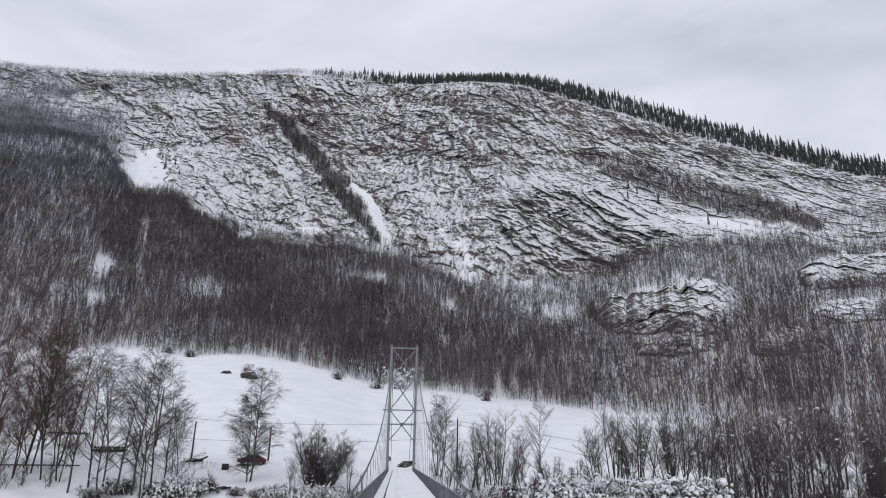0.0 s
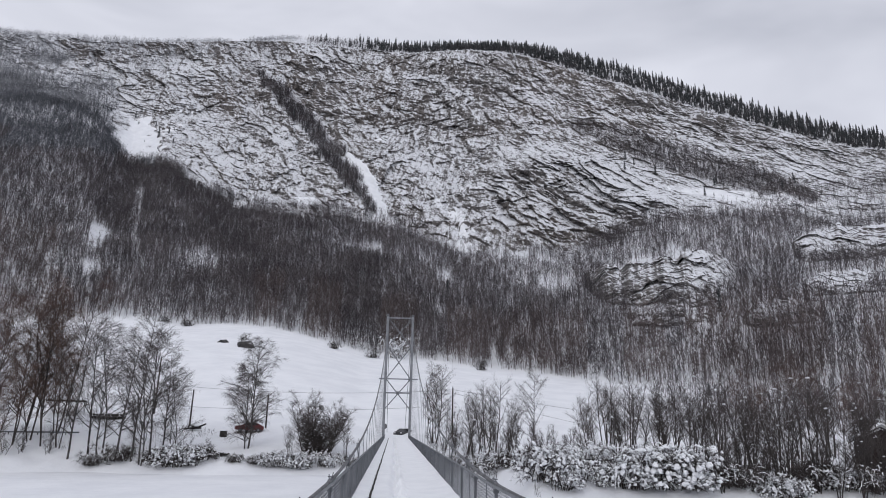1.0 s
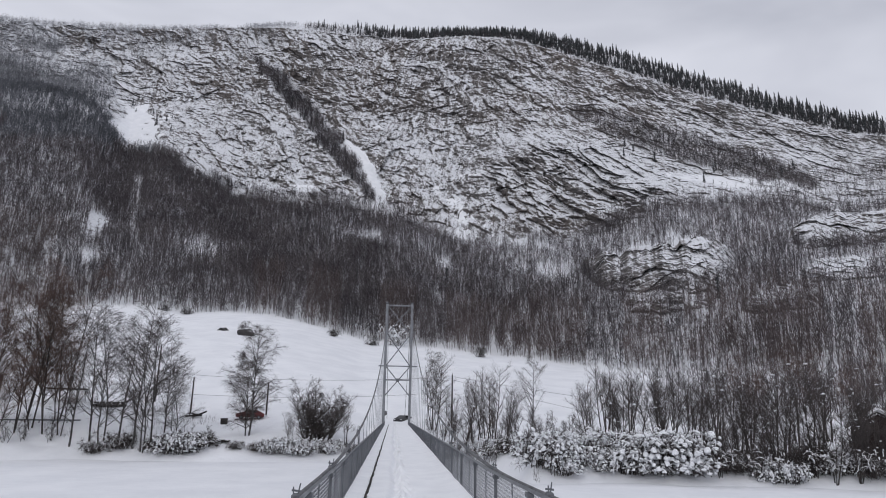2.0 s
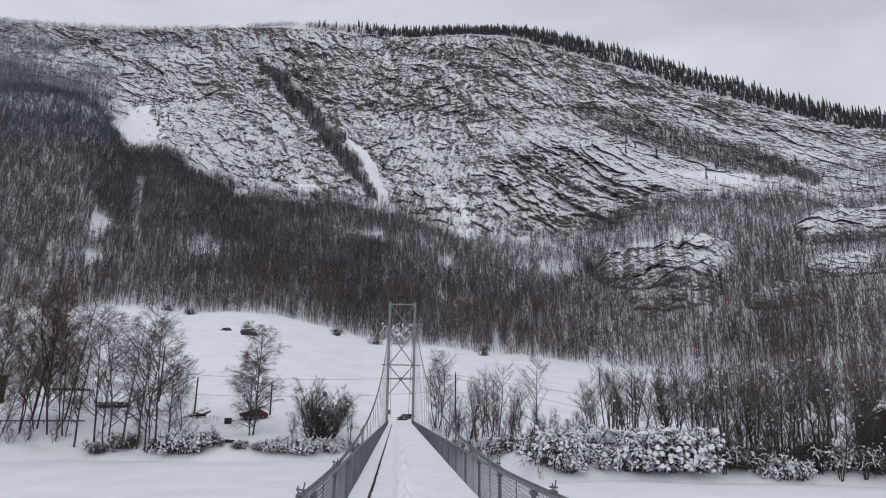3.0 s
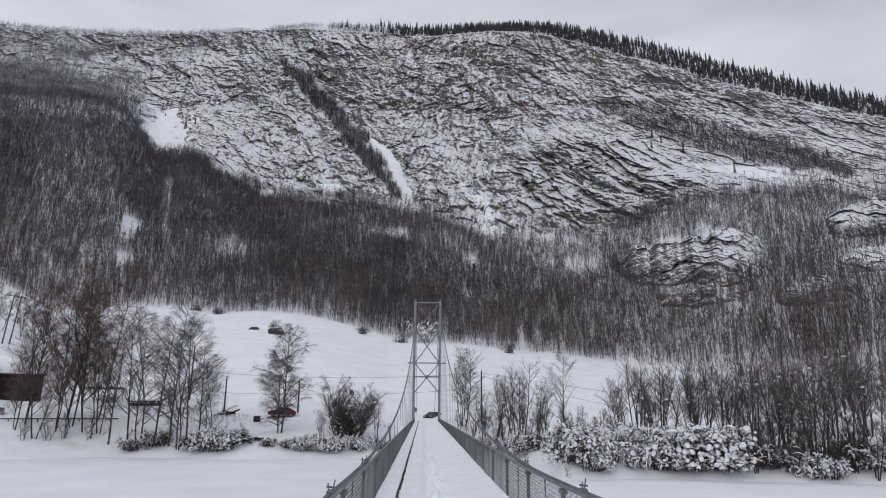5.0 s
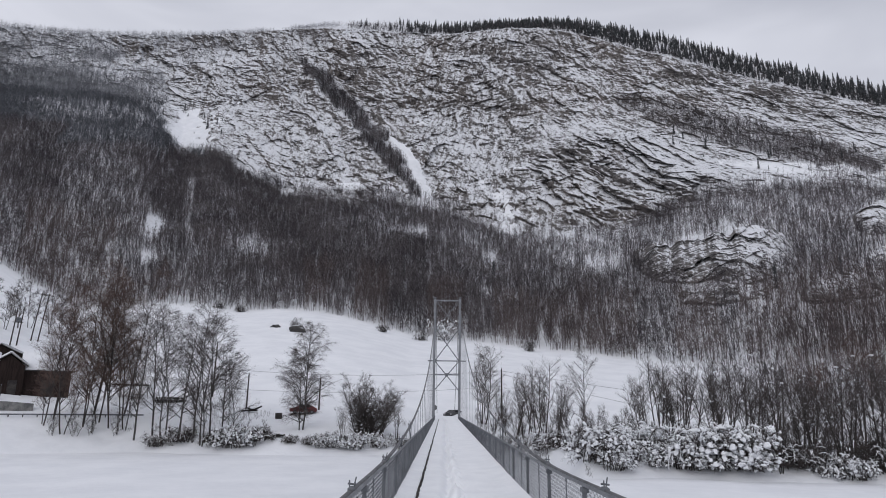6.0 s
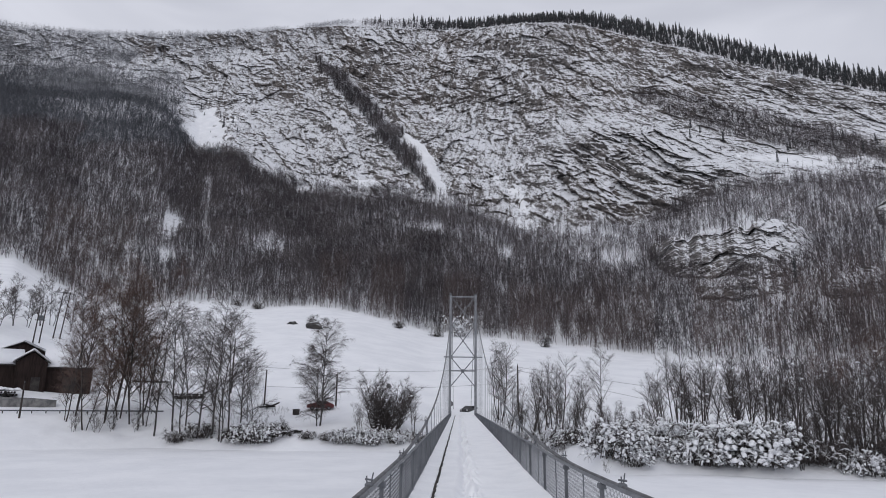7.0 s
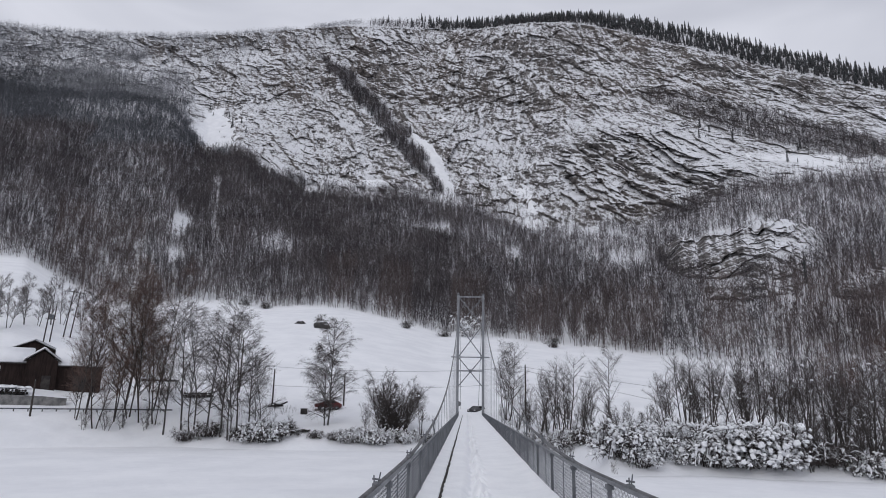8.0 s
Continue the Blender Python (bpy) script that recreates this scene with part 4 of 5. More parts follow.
# ---------------------------------------------------------------- bare trees and bushes on the bank
def grow(seed, tall, stems=1, reach=0.34, sweep=0.9, droop=0.0, limbs=16, subs=8, twigs=10, thick=0.0105, low=0.2, splay=0.12, sliver=0.0085):
    """A leafless tree: (wood, twigs) as two vertex and face lists, standing at the origin."""
    rnd = random.Random(seed)
    wv, wf, tv, tf = [], [], [], []

    def bend(start, way, long, n, curl, lift):
        pts, p, d = [start], start.copy(), way.normalized()
        for k in range(n):
            d = (d + Vector((rnd.gauss(0, curl), rnd.gauss(0, curl), rnd.gauss(0, curl * 0.6) + lift))).normalized()
            p = p + d * (long / n)
            pts.append(p.copy())
        return pts

    def along(pts, f):
        k = min(int(f * (len(pts) - 1)), len(pts) - 2)
        w = f * (len(pts) - 1) - k
        return pts[k].lerp(pts[k + 1], w), (pts[k + 1] - pts[k]).normalized()

    def thread(p, d, long, wide):
        s = d.cross(Vector((rnd.gauss(0, 1), rnd.gauss(0, 1), rnd.gauss(0, 1)))).normalized() * wide
        b = len(tv)
        m = p + d * long * 0.55 + Vector((rnd.gauss(0, 0.06), rnd.gauss(0, 0.06), -droop * 0.1)) * long
        q = p + d * long + Vector((rnd.gauss(0, 0.1), rnd.gauss(0, 0.1), -droop * 0.35)) * long
        tv.extend((p - s, p + s, m + s * 0.8, m - s * 0.8, q))
        tf.extend(((b, b + 1, b + 2, b + 3), (b + 3, b + 2, b + 4)))

    for st in range(stems):
        h = tall * (1 if st == 0 else rnd.uniform(0.6, 0.98))
        turn = rnd.uniform(0, 6.28)
        tilt = rnd.uniform(0.3, 1.0) * splay * (1.0 if stems > 1 else 0.3)
        foot = Vector((0.22 * math.cos(turn), 0.22 * math.sin(turn), -0.35)) * (1 if stems > 1 else 0) + Vector((0, 0, -0.3))
        trunk = bend(foot, Vector((math.cos(turn) * tilt, math.sin(turn) * tilt, 1)), h, 10, 0.045, 0.06)
        rad = thick * h * (1 if stems == 1 else 0.75)
        tube(trunk, [rad * (1 - 0.92 * k / 10) + 0.008 for k in range(11)], 6, wv, wf)
        for k in range(limbs):
            f = low + (0.97 - low) * (k + rnd.random()) / limbs
            p, d = along(trunk, f)
            t = rnd.uniform(0, 6.28)
            up = rnd.uniform(0.55, 1.1) * sweep
            long = 1.25 * h * reach * min(1.0, 0.5 + 1.6 * (f - low)) * (1.10 - f) ** 0.55 * rnd.uniform(0.7, 1.15)
            limb = bend(p, Vector((math.cos(t), math.sin(t), up)), long, 6, 0.10, 0.05 - 0.10 * droop)
            r1 = rad * (1 - 0.85 * f) * 0.6 + 0.012
            tube(limb, [r1 * (1 - 0.85 * j / 6) + 0.004 for j in range(7)], 4, wv, wf)
            for j in range(subs):
                fj = 0.2 + 0.78 * (j + rnd.random()) / subs
                p2, d2 = along(limb, fj)
                way = (d2 * 0.9 + Vector((rnd.gauss(0, 0.75), rnd.gauss(0, 0.75), rnd.gauss(0.2, 0.4) - droop * 0.4))).normalized()
                l2 = long * (1.2 - 0.8 * fj) * rnd.uniform(0.35, 0.7)
                sub = bend(p2, way, l2, 3, 0.12, 0.06 - 0.22 * droop)
                thread(p2, (sub[-1] - p2).normalized(), l2 * 1.05, 0.009)
                for q in range(twigs):
                    p3, d3 = along(sub, rnd.uniform(0.1, 1.0))
                    w3 = (d3 * 0.9 + Vector((rnd.gauss(0, 0.65), rnd.gauss(0, 0.65), rnd.gauss(0.18, 0.4) - droop * 0.9))).normalized()
                    thread(p3, w3, rnd.uniform(0.35, 0.9) * (0.5 + 0.04 * tall), sliver)
    return (wv, wf), (tv, tf)


def clump_mesh(name, spots, seed):
    """Lumps of lodged snow at (place, size): flattened, uneven, joined into one mesh."""
    rnd = random.Random(seed)
    bm = bmesh.new()
    bmesh.ops.create_icosphere(bm, subdivisions=2, radius=1.0)
    bv, bf = [v.co.copy() for v in bm.verts], [tuple(v.index for v in f.verts) for f in bm.faces]
    bm.free()
    vs, fs = [], []
    for p, s, *way in spots:
        b = len(vs)
        st = Vector((rnd.uniform(0.7, 1.5), rnd.uniform(0.7, 1.5), rnd.uniform(0.5, 0.8)))
        turn = Matrix.Rotation(rnd.uniform(0, 6.28), 3, "Z")
        if way:
            st = Vector((rnd.uniform(0.8, 1.3), rnd.uniform(0.75, 1.1), rnd.uniform(0.5, 0.8)))
            turn = way[0].to_track_quat("X", "Z").to_matrix()
        off = Vector((rnd.uniform(-50, 50), rnd.uniform(-50, 50), rnd.uniform(-50, 50)))
        for c in bv:
            k = 1 + 0.75 * noise.noise(c * 1.5 + off)
            q = turn @ Vector((c.x * st.x, c.y * st.y, c.z * st.z * (1.0 if c.z > 0 else 0.55)))
            vs.append(p + q * s * k)
        fs.extend(tuple(b + i for i in f) for f in bf)
    return mesh_of(name, vs, fs, SNOW_CLUMP, True)


def tree_kind(name, seed, bark, twig, label, snow=0, **kw):
    """The first tree of a kind, kept as its pattern: trunk with limbs, and a crown of twigs."""
    (wv, wf), (tv, tf) = grow(seed, **kw)
    ob = tagged(new(name), label, "tree", "trees along the river bank")
    part("trunk", mesh_of("trunk", wv, wf, bark, True), bark, ob)
    part("crown", mesh_of("crown", tv, tf, twig), twig, ob)
    if snow:
        rnd = random.Random(seed + 5)
        spots = []
        for k in range(snow):
            p = rnd.choice(wv)
            if p.z > 0.4:
                spots.append((Vector(p) + Vector((0, 0, 0.05)), rnd.uniform(0.07, 0.2)))
        part("lodged_snow", clump_mesh("lodged_snow", spots, seed), SNOW_CLUMP, ob, "clumps of snow caught in the branches")["kind"] = "stuff"
    return ob


def bush_kind(seed, wide, tall, lumps, label, name="snowy_bush", mat=BARK):
    """A thicket bowed under snow: arching stems, twigs, and snow lodged on them."""
    rnd = random.Random(seed)
    wv, wf, tv, tf, spots = [], [], [], [], []
    sv, sf = [], []
    heavy = lumps > 100
    scale = max(1.0, wide / 6)

    def arch(foot, t, out, up, bow, n, thick, load):
        pts = []
        for j in range(n):
            f = j / (n - 1)
            pts.append(foot + Vector((math.cos(t) * out * f + rnd.gauss(0, 0.05), math.sin(t) * out * f + rnd.gauss(0, 0.05), up * math.sin(f * bow))))
        tube(pts, [thick * (1 - 0.8 * j / (n - 1)) for j in range(n)], 4 if thick > 0.03 else 3, wv, wf)
        if load:
            k0 = max(1, int(n * rnd.uniform(0.15, 0.4)))
            line = [q + Vector((rnd.gauss(0, 0.03), rnd.gauss(0, 0.03), 0.05)) for q in pts[k0:]]
            if len(line) > 2:
                big = load * rnd.uniform(0.5, 1.25)
                tube(line, [0.02] + [big * rnd.uniform(0.45, 1.2) for q in line[1:-1]] + [0.03], 6, sv, sf)
                for q in line[1:]:
                    if rnd.random() < 0.5:
                        spots.append((q + Vector((rnd.gauss(0, 0.12), rnd.gauss(0, 0.12), rnd.uniform(-0.08, 0.05))), big * rnd.uniform(0.6, 1.7)))
        if heavy:
            for q, q2 in zip(pts[1:], pts[2:] + [pts[-1] * 2 - pts[-2]]):
                if rnd.random() < 0.5:
                    big = rnd.uniform(0.2, 0.34) if rnd.random() < 0.22 else rnd.uniform(0.06, 0.19)
                    spots.append((q + Vector((rnd.gauss(0, 0.12), rnd.gauss(0, 0.12), rnd.uniform(-0.1, 0.06))), scale * big, (q2 - q).normalized() + Vector((0, 0, 0.001))))
        return pts

    for k in range(44):
        t, s = rnd.uniform(0, 6.28), rnd.uniform(0.5, 1.25)
        foot = Vector((rnd.gauss(0, 0.2) * wide, rnd.gauss(0, 0.14) * wide, 0))
        main = arch(foot, t, s * wide * 0.45, tall * rnd.uniform(0.12, 1.0), rnd.uniform(2.1, 3.1), 9, 0.05, (0.15 if heavy else 0.08) * scale * (rnd.random() < (0.3 if heavy else 0.4)))
        for j in (2, 4, 5, 6, 7):
            arch(main[j], t + rnd.gauss(0, 0.9), rnd.uniform(0.5, 1.3) * scale, rnd.uniform(0.1, 0.6) * scale, rnd.uniform(2.2, 4.0), 5, 0.024, (0.11 if heavy else 0.05) * scale * (rnd.random() < (0.12 if heavy else 0.3)))
            for q in range(9):
                p = main[j] + Vector((rnd.gauss(0, 0.08), rnd.gauss(0, 0.08), 0))
                d = Vector((rnd.gauss(0, 0.7), rnd.gauss(0, 0.7), rnd.gauss(0.05, 0.5))).normalized()
                sd = d.cross(Vector((rnd.gauss(0, 1), 0.3, 0.4))).normalized() * 0.02
                b = len(tv)
                tv.extend((p - sd, p + sd, p + d * rnd.uniform(0.4, 1.1)))
                tf.append((b, b + 1, b + 2))
    rnd.shuffle(spots)
    ob = tagged(new(name), label, "bush", "bushes along the river bank")
    part("stem_tangle", mesh_of("stem_tangle", wv, wf, mat, True), mat, ob)["kind"] = "stuff"
    part("stem_snow", mesh_of("stem_snow", sv, sf, SNOW_CLUMP, True), SNOW_CLUMP, ob, "thick snow lying along the bowed stems")["kind"] = "stuff"
    part("twig_tangle", mesh_of("twig_tangle", tv, tf, TWIG), TWIG, ob)
    if lumps:
        part("lodged_snow", clump_mesh("lodged_snow", spots[:lumps], seed), SNOW_CLUMP, ob, "heavy clumps of lodged snow")["kind"] = "stuff"
    return ob


def stand(pattern, used, a, slope, size=1.0, turn=None, sink=0.0):
    """Sets a pattern, or a copy of it once it is used, on the bank at that bearing and slope."""
    p = ground_at(a, slope)
    m = Matrix.LocRotScale((p.x, p.y, p.z - sink), Euler((0, 0, (a * 7.31) % 6.28 if turn is None else turn)), (size, size, size))
    if id(pattern) in used:
        ob = copy_thing(pattern, Matrix.LocRotScale(m.translation, m.to_quaternion(), None))
        ob.scale = (size, size, size)
    else:
        used.add(id(pattern))
        pattern.matrix_basis = m
        ob = pattern
    return ob


used = set()
tall_birches = [tree_kind("birch", 100 + k, BIRCH_BARK, TWIG, "tall leafless birch with slender upswept branches on the bank", tall=18.0, stems=1 + (k == 1), limbs=27, reach=0.33, sweep=1.2, low=0.17, splay=0.2, droop=0.3, subs=9, twigs=14, thick=0.008, sliver=0.0075) for k in range(3)]
lone = tree_kind("birch", 127, BIRCH_BARK, TWIG, "broad lone twin-stemmed birch standing on the snowy bank", tall=14.3, stems=2, limbs=44, reach=0.33, sweep=1.1, droop=0.55, low=0.12, splay=0.17, subs=9, twigs=18, sliver=0.0068)
red_trees = [tree_kind("alder", 130 + k, BARK, TWIG_RED, "reddish-brown leafless alder in a dense clump", tall=20.0, stems=2, limbs=28, reach=0.32, sweep=1.3, subs=9, twigs=16, splay=0.2, low=0.2, droop=0.2, thick=0.0075, sliver=0.0066) for k in range(2)]
round_bush = tree_kind("willow", 140, BARK, TWIG, "round dark many-stemmed willow bush beside the bridge", snow=26, tall=9.9, stems=14, limbs=13, reach=0.30, sweep=0.9, splay=1.3, low=0.12, subs=8, twigs=9, droop=0.1, sliver=0.0042)
greys = [tree_kind("grey_alder", 150 + k, BARK, TWIG, "dark leafless alder leaning over the bank", snow=6, tall=12.5, stems=3 + k % 2, limbs=14, reach=0.36, sweep=1.2, splay=0.32, low=0.34, subs=8, twigs=10, thick=0.0125, sliver=0.0034) for k in range(4)]
saplings = [tree_kind("sapling", 170 + k, BARK, TWIG, "thin leafless sapling by the river", tall=5.5, stems=4, limbs=10, reach=0.3, sweep=1.3, splay=0.5, low=0.2, subs=6, twigs=7, sliver=0.004) for k in range(2)]
small_birches = [tree_kind("field_birch", 180 + k, BIRCH_BARK, TWIG, "small frosted birch on the upper field", tall=9.0, stems=2, limbs=14, reach=0.3, sweep=1.3, splay=0.25) for k in range(2)]

stand(lone, used, -12.1, -0.037, 1.12)
stand(round_bush, used, -6.4, -0.045, 1.0)
stand(round_bush, used, -5.7, -0.043, 0.86, 2.1)
stand(round_bush, used, -7.3, -0.046, 0.84, 4.0)
for b, s, k, h in ((-5.3, -0.050, 2, 0.55), (-4.0, -0.050, 0, 0.5), (-8.6, -0.052, 1, 0.4)):
    stand(greys[k], used, b, s, h)
# the clump at the left of the bridge, and the birches beside it
for b, s, k, h in ((-24.9, -0.042, 0, 0.9), (-22.8, -0.044, 1, 0.98), (-21.7, -0.043, 2, 0.9), (-20.6, -0.045, 0, 1.02), (-19.9, -0.050, 1, 0.93), (-19.3, -0.040, 2, 0.85), (-18.4, -0.042, 0, 0.72), (-23.6, -0.035, 2, 0.95), (-17.6, -0.046, 1, 0.66)):
    stand(tall_birches[k], used, b, s - 0.009, 1.08 * h)
for b, s, k, h in ((-28.6, -0.028, 0, 1.0), (-27.5, -0.022, 1, 0.95), (-26.6, -0.028, 0, 1.05), (-25.6, -0.03, 1, 0.98), (-29.8, -0.035, 1, 0.85), (-26.0, -0.012, 1, 1.1), (-28.0, -0.010, 0, 1.1), (-30.6, -0.016, 0, 0.95), (-31.2, -0.024, 1, 0.8)):
    stand(red_trees[k], used, b, s - 0.007, 1.05 * h)
for b, s, k, h in ((-30.5, -0.044, 0, 0.7), (-27.9, -0.044, 1, 0.75), (-29.0, -0.045, 0, 0.8), (-26.2, -0.045, 1, 0.7), (-16.9, -0.05, 0, 0.6), (-15.0, -0.047, 1, 0.5), (-37.0, -0.045, 0, 0.9)):
    stand(saplings[k], used, b, s, h)
# beyond the bridge's other side
for b, s, k, h in ((3.5, -0.026, 0, 0.98), (4.4, -0.035, 2, 0.6), (6.2, -0.045, 1, 0.72), (7.0, -0.050, 0, 0.82), (7.9, -0.050, 2, 0.85), (8.6, -0.048, 3, 0.88), (9.6, -0.046, 1, 0.66), (10.4, -0.04, 3, 0.55), (5.4, -0.042, 3, 0.55)):
    stand(greys[k], used, b, s, h)
stand(tall_birches[1], used, 3.75, -0.020, 0.70)
stand(tall_birches[0], used, 12.0, -0.040, 0.64)
for k in range(18):
    stand(saplings[k % 2], used, 3.2 + 13 * (k + 0.7 * ((k * 7) % 5) / 5) / 18, -0.030 - 0.024 * ((k * 5) % 7) / 7, 0.65 + 0.3 * ((k * 3) % 5) / 5, k * 1.3)
rnd = random.Random(77)
for k in range(42):
    b = 16.2 + 24.5 * (k + 2 * rnd.random()) / 42
    s = rnd.choice((-0.05, -0.042, -0.035, -0.056, -0.030))
    stand(greys[rnd.randrange(4)], used, b, s, rnd.uniform(0.62, 0.92), rnd.uniform(0, 6.28))
for k in range(5):
    b = 16.5 + 10.5 * (k + rnd.random()) / 5
    stand(greys[k % 4], used, b, rnd.choice((-0.046, -0.036, -0.028, -0.02)), rnd.uniform(0.72, 0.98), rnd.uniform(0, 6.28))
for k in range(16):
    b = 27.5 + 14 * (k + rnd.random()) / 16
    stand(red_trees[k % 2], used, b, rnd.uniform(-0.022, 0.035), rnd.uniform(0.40, 0.58), rnd.uniform(0, 6.28))
for k in range(34):
    b = 26.5 + 15 * (k + rnd.random()) / 34
    pick = saplings[k % 2] if k % 3 else greys[k % 4]
    stand(pick, used, b, rnd.uniform(-0.082, -0.05), rnd.uniform(0.75, 1.15) if k % 3 else rnd.uniform(0.5, 0.75), rnd.uniform(0, 6.28))
# small trees on the upper field
for k, (b, s, h) in enumerate(((-38.4, 0.075, 0.95), (-37.4, 0.080, 1.0), (-36.4, 0.083, 0.9), (-35.3, 0.088, 1.05), (-34.5, 0.088, 0.9), (-33.6, 0.090, 1.1), (-33.0, 0.092, 1.0), (-39.4, 0.075, 1.0), (-31.6, 0.085, 1.0), (-30.9, 0.09, 1.1), (-30.2, 0.075, 0.9))):
    stand(small_birches[k % 2], used, b, s, 1.35 * h)

# bushes bowed down under the snow at the water's edge
bushes = [bush_kind(200 + k, 5.2, 3.6, 410, "bush bowed flat under heavy snow at the river's edge") for k in range(3)]
thin_bushes = [bush_kind(210 + k, 4.6, 2.3, 60, "low tangled bush dusted with snow on the bank") for k in range(2)]
for k in range(22):
    b = 12.3 + 13.2 * (k + 1.6 * rnd.random()) / 22
    stand(bushes[k % 3], used, b, -0.089 + 0.026 * rnd.random(), rnd.choice((0.45, 0.6, 0.8, 0.95)) * rnd.uniform(0.9, 1.1), rnd.uniform(0, 6.28))
for b, s, h in ((30.5, -0.083, 0.6), (31.5, -0.084, 0.55), (34.5, -0.07, 0.6), (35.6, -0.066, 0.6), (11.0, -0.062, 0.6), (8.4, -0.062, 0.6), (6.9, -0.062, 0.5), (-7.5, -0.064, 0.62), (-9.0, -0.062, 0.6), (-10.2, -0.062, 0.5), (-5.6, -0.062, 0.55), (-16.4, -0.060, 0.7), (-17.4, -0.062, 0.75), (-18.3, -0.060, 0.6)):
    stand(bushes[int(b * 10) % 3], used, b, s, h)
for b, s, h in ((-23.2, -0.060, 0.7), (-19.0, -0.058, 0.8), (-13.0, -0.056, 0.45), (-11.4, -0.058, 0.5), (-3.4, -0.06, 0.5), (-21.4, -0.054, 0.9), (-15.3, -0.053, 0.8), (26.8, -0.072, 0.9), (28.0, -0.072, 1.0), (32.8, -0.07, 1.0), (33.6, -0.064, 1.0), (36.6, -0.07, 1.0), (38.8, -0.07, 1.0), (5.6, -0.056, 0.6), (9.9, -0.058, 0.8)):
    stand(thin_bushes[int(abs(b) * 10) % 2], used, b, s, h)

# a dark nest in the willow, and snow still lodged in the tops of the trees above the field
nest = tagged(new("bird_nest"), "round dark nest of twigs high in the willow bush", "nest")
home = ground_at(-6.4, -0.045)
nest.matrix_basis = pose(home.x + 0.35, home.y - 0.6, home.z + 6.6)
rn = random.Random(5)
nv, nf = [], []
for k in range(60):
    way = Vector((rn.gauss(0, 1), rn.gauss(0, 1), rn.gauss(0, 0.7))).normalized()
    side = way.cross(Vector((rn.gauss(0, 1), rn.gauss(0, 1), rn.gauss(0, 1)))).normalized()
    mid = way * 0.24
    tube([mid - side * 0.3, mid + way * 0.05, mid + side * 0.3], [0.012, 0.02, 0.008], 3, nv, nf)
part("twigs", mesh_of("twigs", nv, nf, BARK), BARK, nest)["kind"] = "stuff"
rn = random.Random(6)
tops = edge_trees.data.vertices
lodged = [(tops[rn.randrange(len(tops))].co.copy(), rn.uniform(0.10, 0.26)) for k in range(110)]
tagged(new("treetop_snow", clump_mesh("treetop_snow", lodged, 12)), "white clumps of snow lodged in the trees above the field", "snow", kind="stuff")


def bank_brush():
    """Dry stalks, seedlings and bent twigs that stick out of the snow along the bank, in uneven tufts."""
    g = np.random.default_rng(31)
    n = 26000
    a, v = g.uniform(-40, 42, n), g.uniform(0.25, 2.0, n) ** 1.0
    x, y, z = land(a, v)
    tuft = layered(x / 7, y / 7, 0 * x, 3)
    keep = ((tuft > 0.45) & (a > -31)) | ((tuft > 0.2) & (a > 3) & (v > 0.5))
    keep &= ~((np.abs(x - 0.4) < 5) & (y > 80))
    a, x, y, z = a[keep], x[keep], y[keep], z[keep]
    n = len(a)
    h = g.uniform(0.25, 0.9, n) * np.where(a > 3, 1.7, 1.0)
    lean = g.normal(0, 0.28, (n, 2)) * h[:, None]
    foot = np.stack([x, y, z - 0.1], 1)
    t = g.uniform(0, 6.28, n)
    side = np.stack([np.cos(t), np.sin(t), 0 * t], 1) * 0.012
    mid = foot + np.stack([lean[:, 0] * 0.4, lean[:, 1] * 0.4, h * 0.6], 1)
    tip = foot + np.stack([lean[:, 0], lean[:, 1], h], 1)
    fork = mid + np.stack([-lean[:, 1] * 0.7, lean[:, 0] * 0.7, h * 0.45], 1)
    b = np.arange(n)
    vs = np.concatenate([foot - side, foot + side, mid + side, mid - side, tip, fork])
    fs = np.concatenate([np.stack([b, b + n, b + 2 * n], 1), np.stack([b, b + 2 * n, b + 3 * n], 1), np.stack([b + 3 * n, b + 2 * n, b + 4 * n], 1), np.stack([b + 3 * n, b + 2 * n, b + 5 * n], 1)])
    return tagged(new("bank_brush", mesh_of("bank_brush", vs, fs, TWIG)), "dry stalks and seedlings sticking out of the snowy bank", "brush", kind="stuff")


bank_brush()


# ---------------------------------------------------------------- the farm, poles, cars and small things
def roof_mesh(bm, x0, x1, y0, y1, ze, zr, over, thick, along="x"):
    """A gable roof with thickness; its ridge runs along x or y."""
    if along == "x":
        prof = [(y0 - over, ze - 0.15), ((y0 + y1) / 2, zr), (y1 + over, ze - 0.15)]
        make = lambda u, p: Vector((u, p[0], p[1]))
        ends = (x0 - over, x1 + over)
    else:
        prof = [(x0 - over, ze - 0.15), ((x0 + x1) / 2, zr), (x1 + over, ze - 0.15)]
        make = lambda u, p: Vector((p[0], u, p[1]))
        ends = (y0 - over, y1 + over)
    lo = [[bm.verts.new(make(u, p)) for p in prof] for u in ends]
    hi = [[bm.verts.new(make(u, (p[0], p[1] + thick))) for p in prof] for u in ends]
    for k in (0, 1):
        bm.faces.new((lo[0][k], lo[0][k + 1], lo[1][k + 1], lo[1][k]))
        bm.faces.new((hi[0][k], hi[1][k], hi[1][k + 1], hi[0][k + 1]))
        for s in (0, 1):
            bm.faces.new((lo[s][k], lo[s][k + 1], hi[s][k + 1], hi[s][k]))
    for q in (0, 2):
        bm.faces.new((lo[0][q], lo[1][q], hi[1][q], hi[0][q]))
    return bm


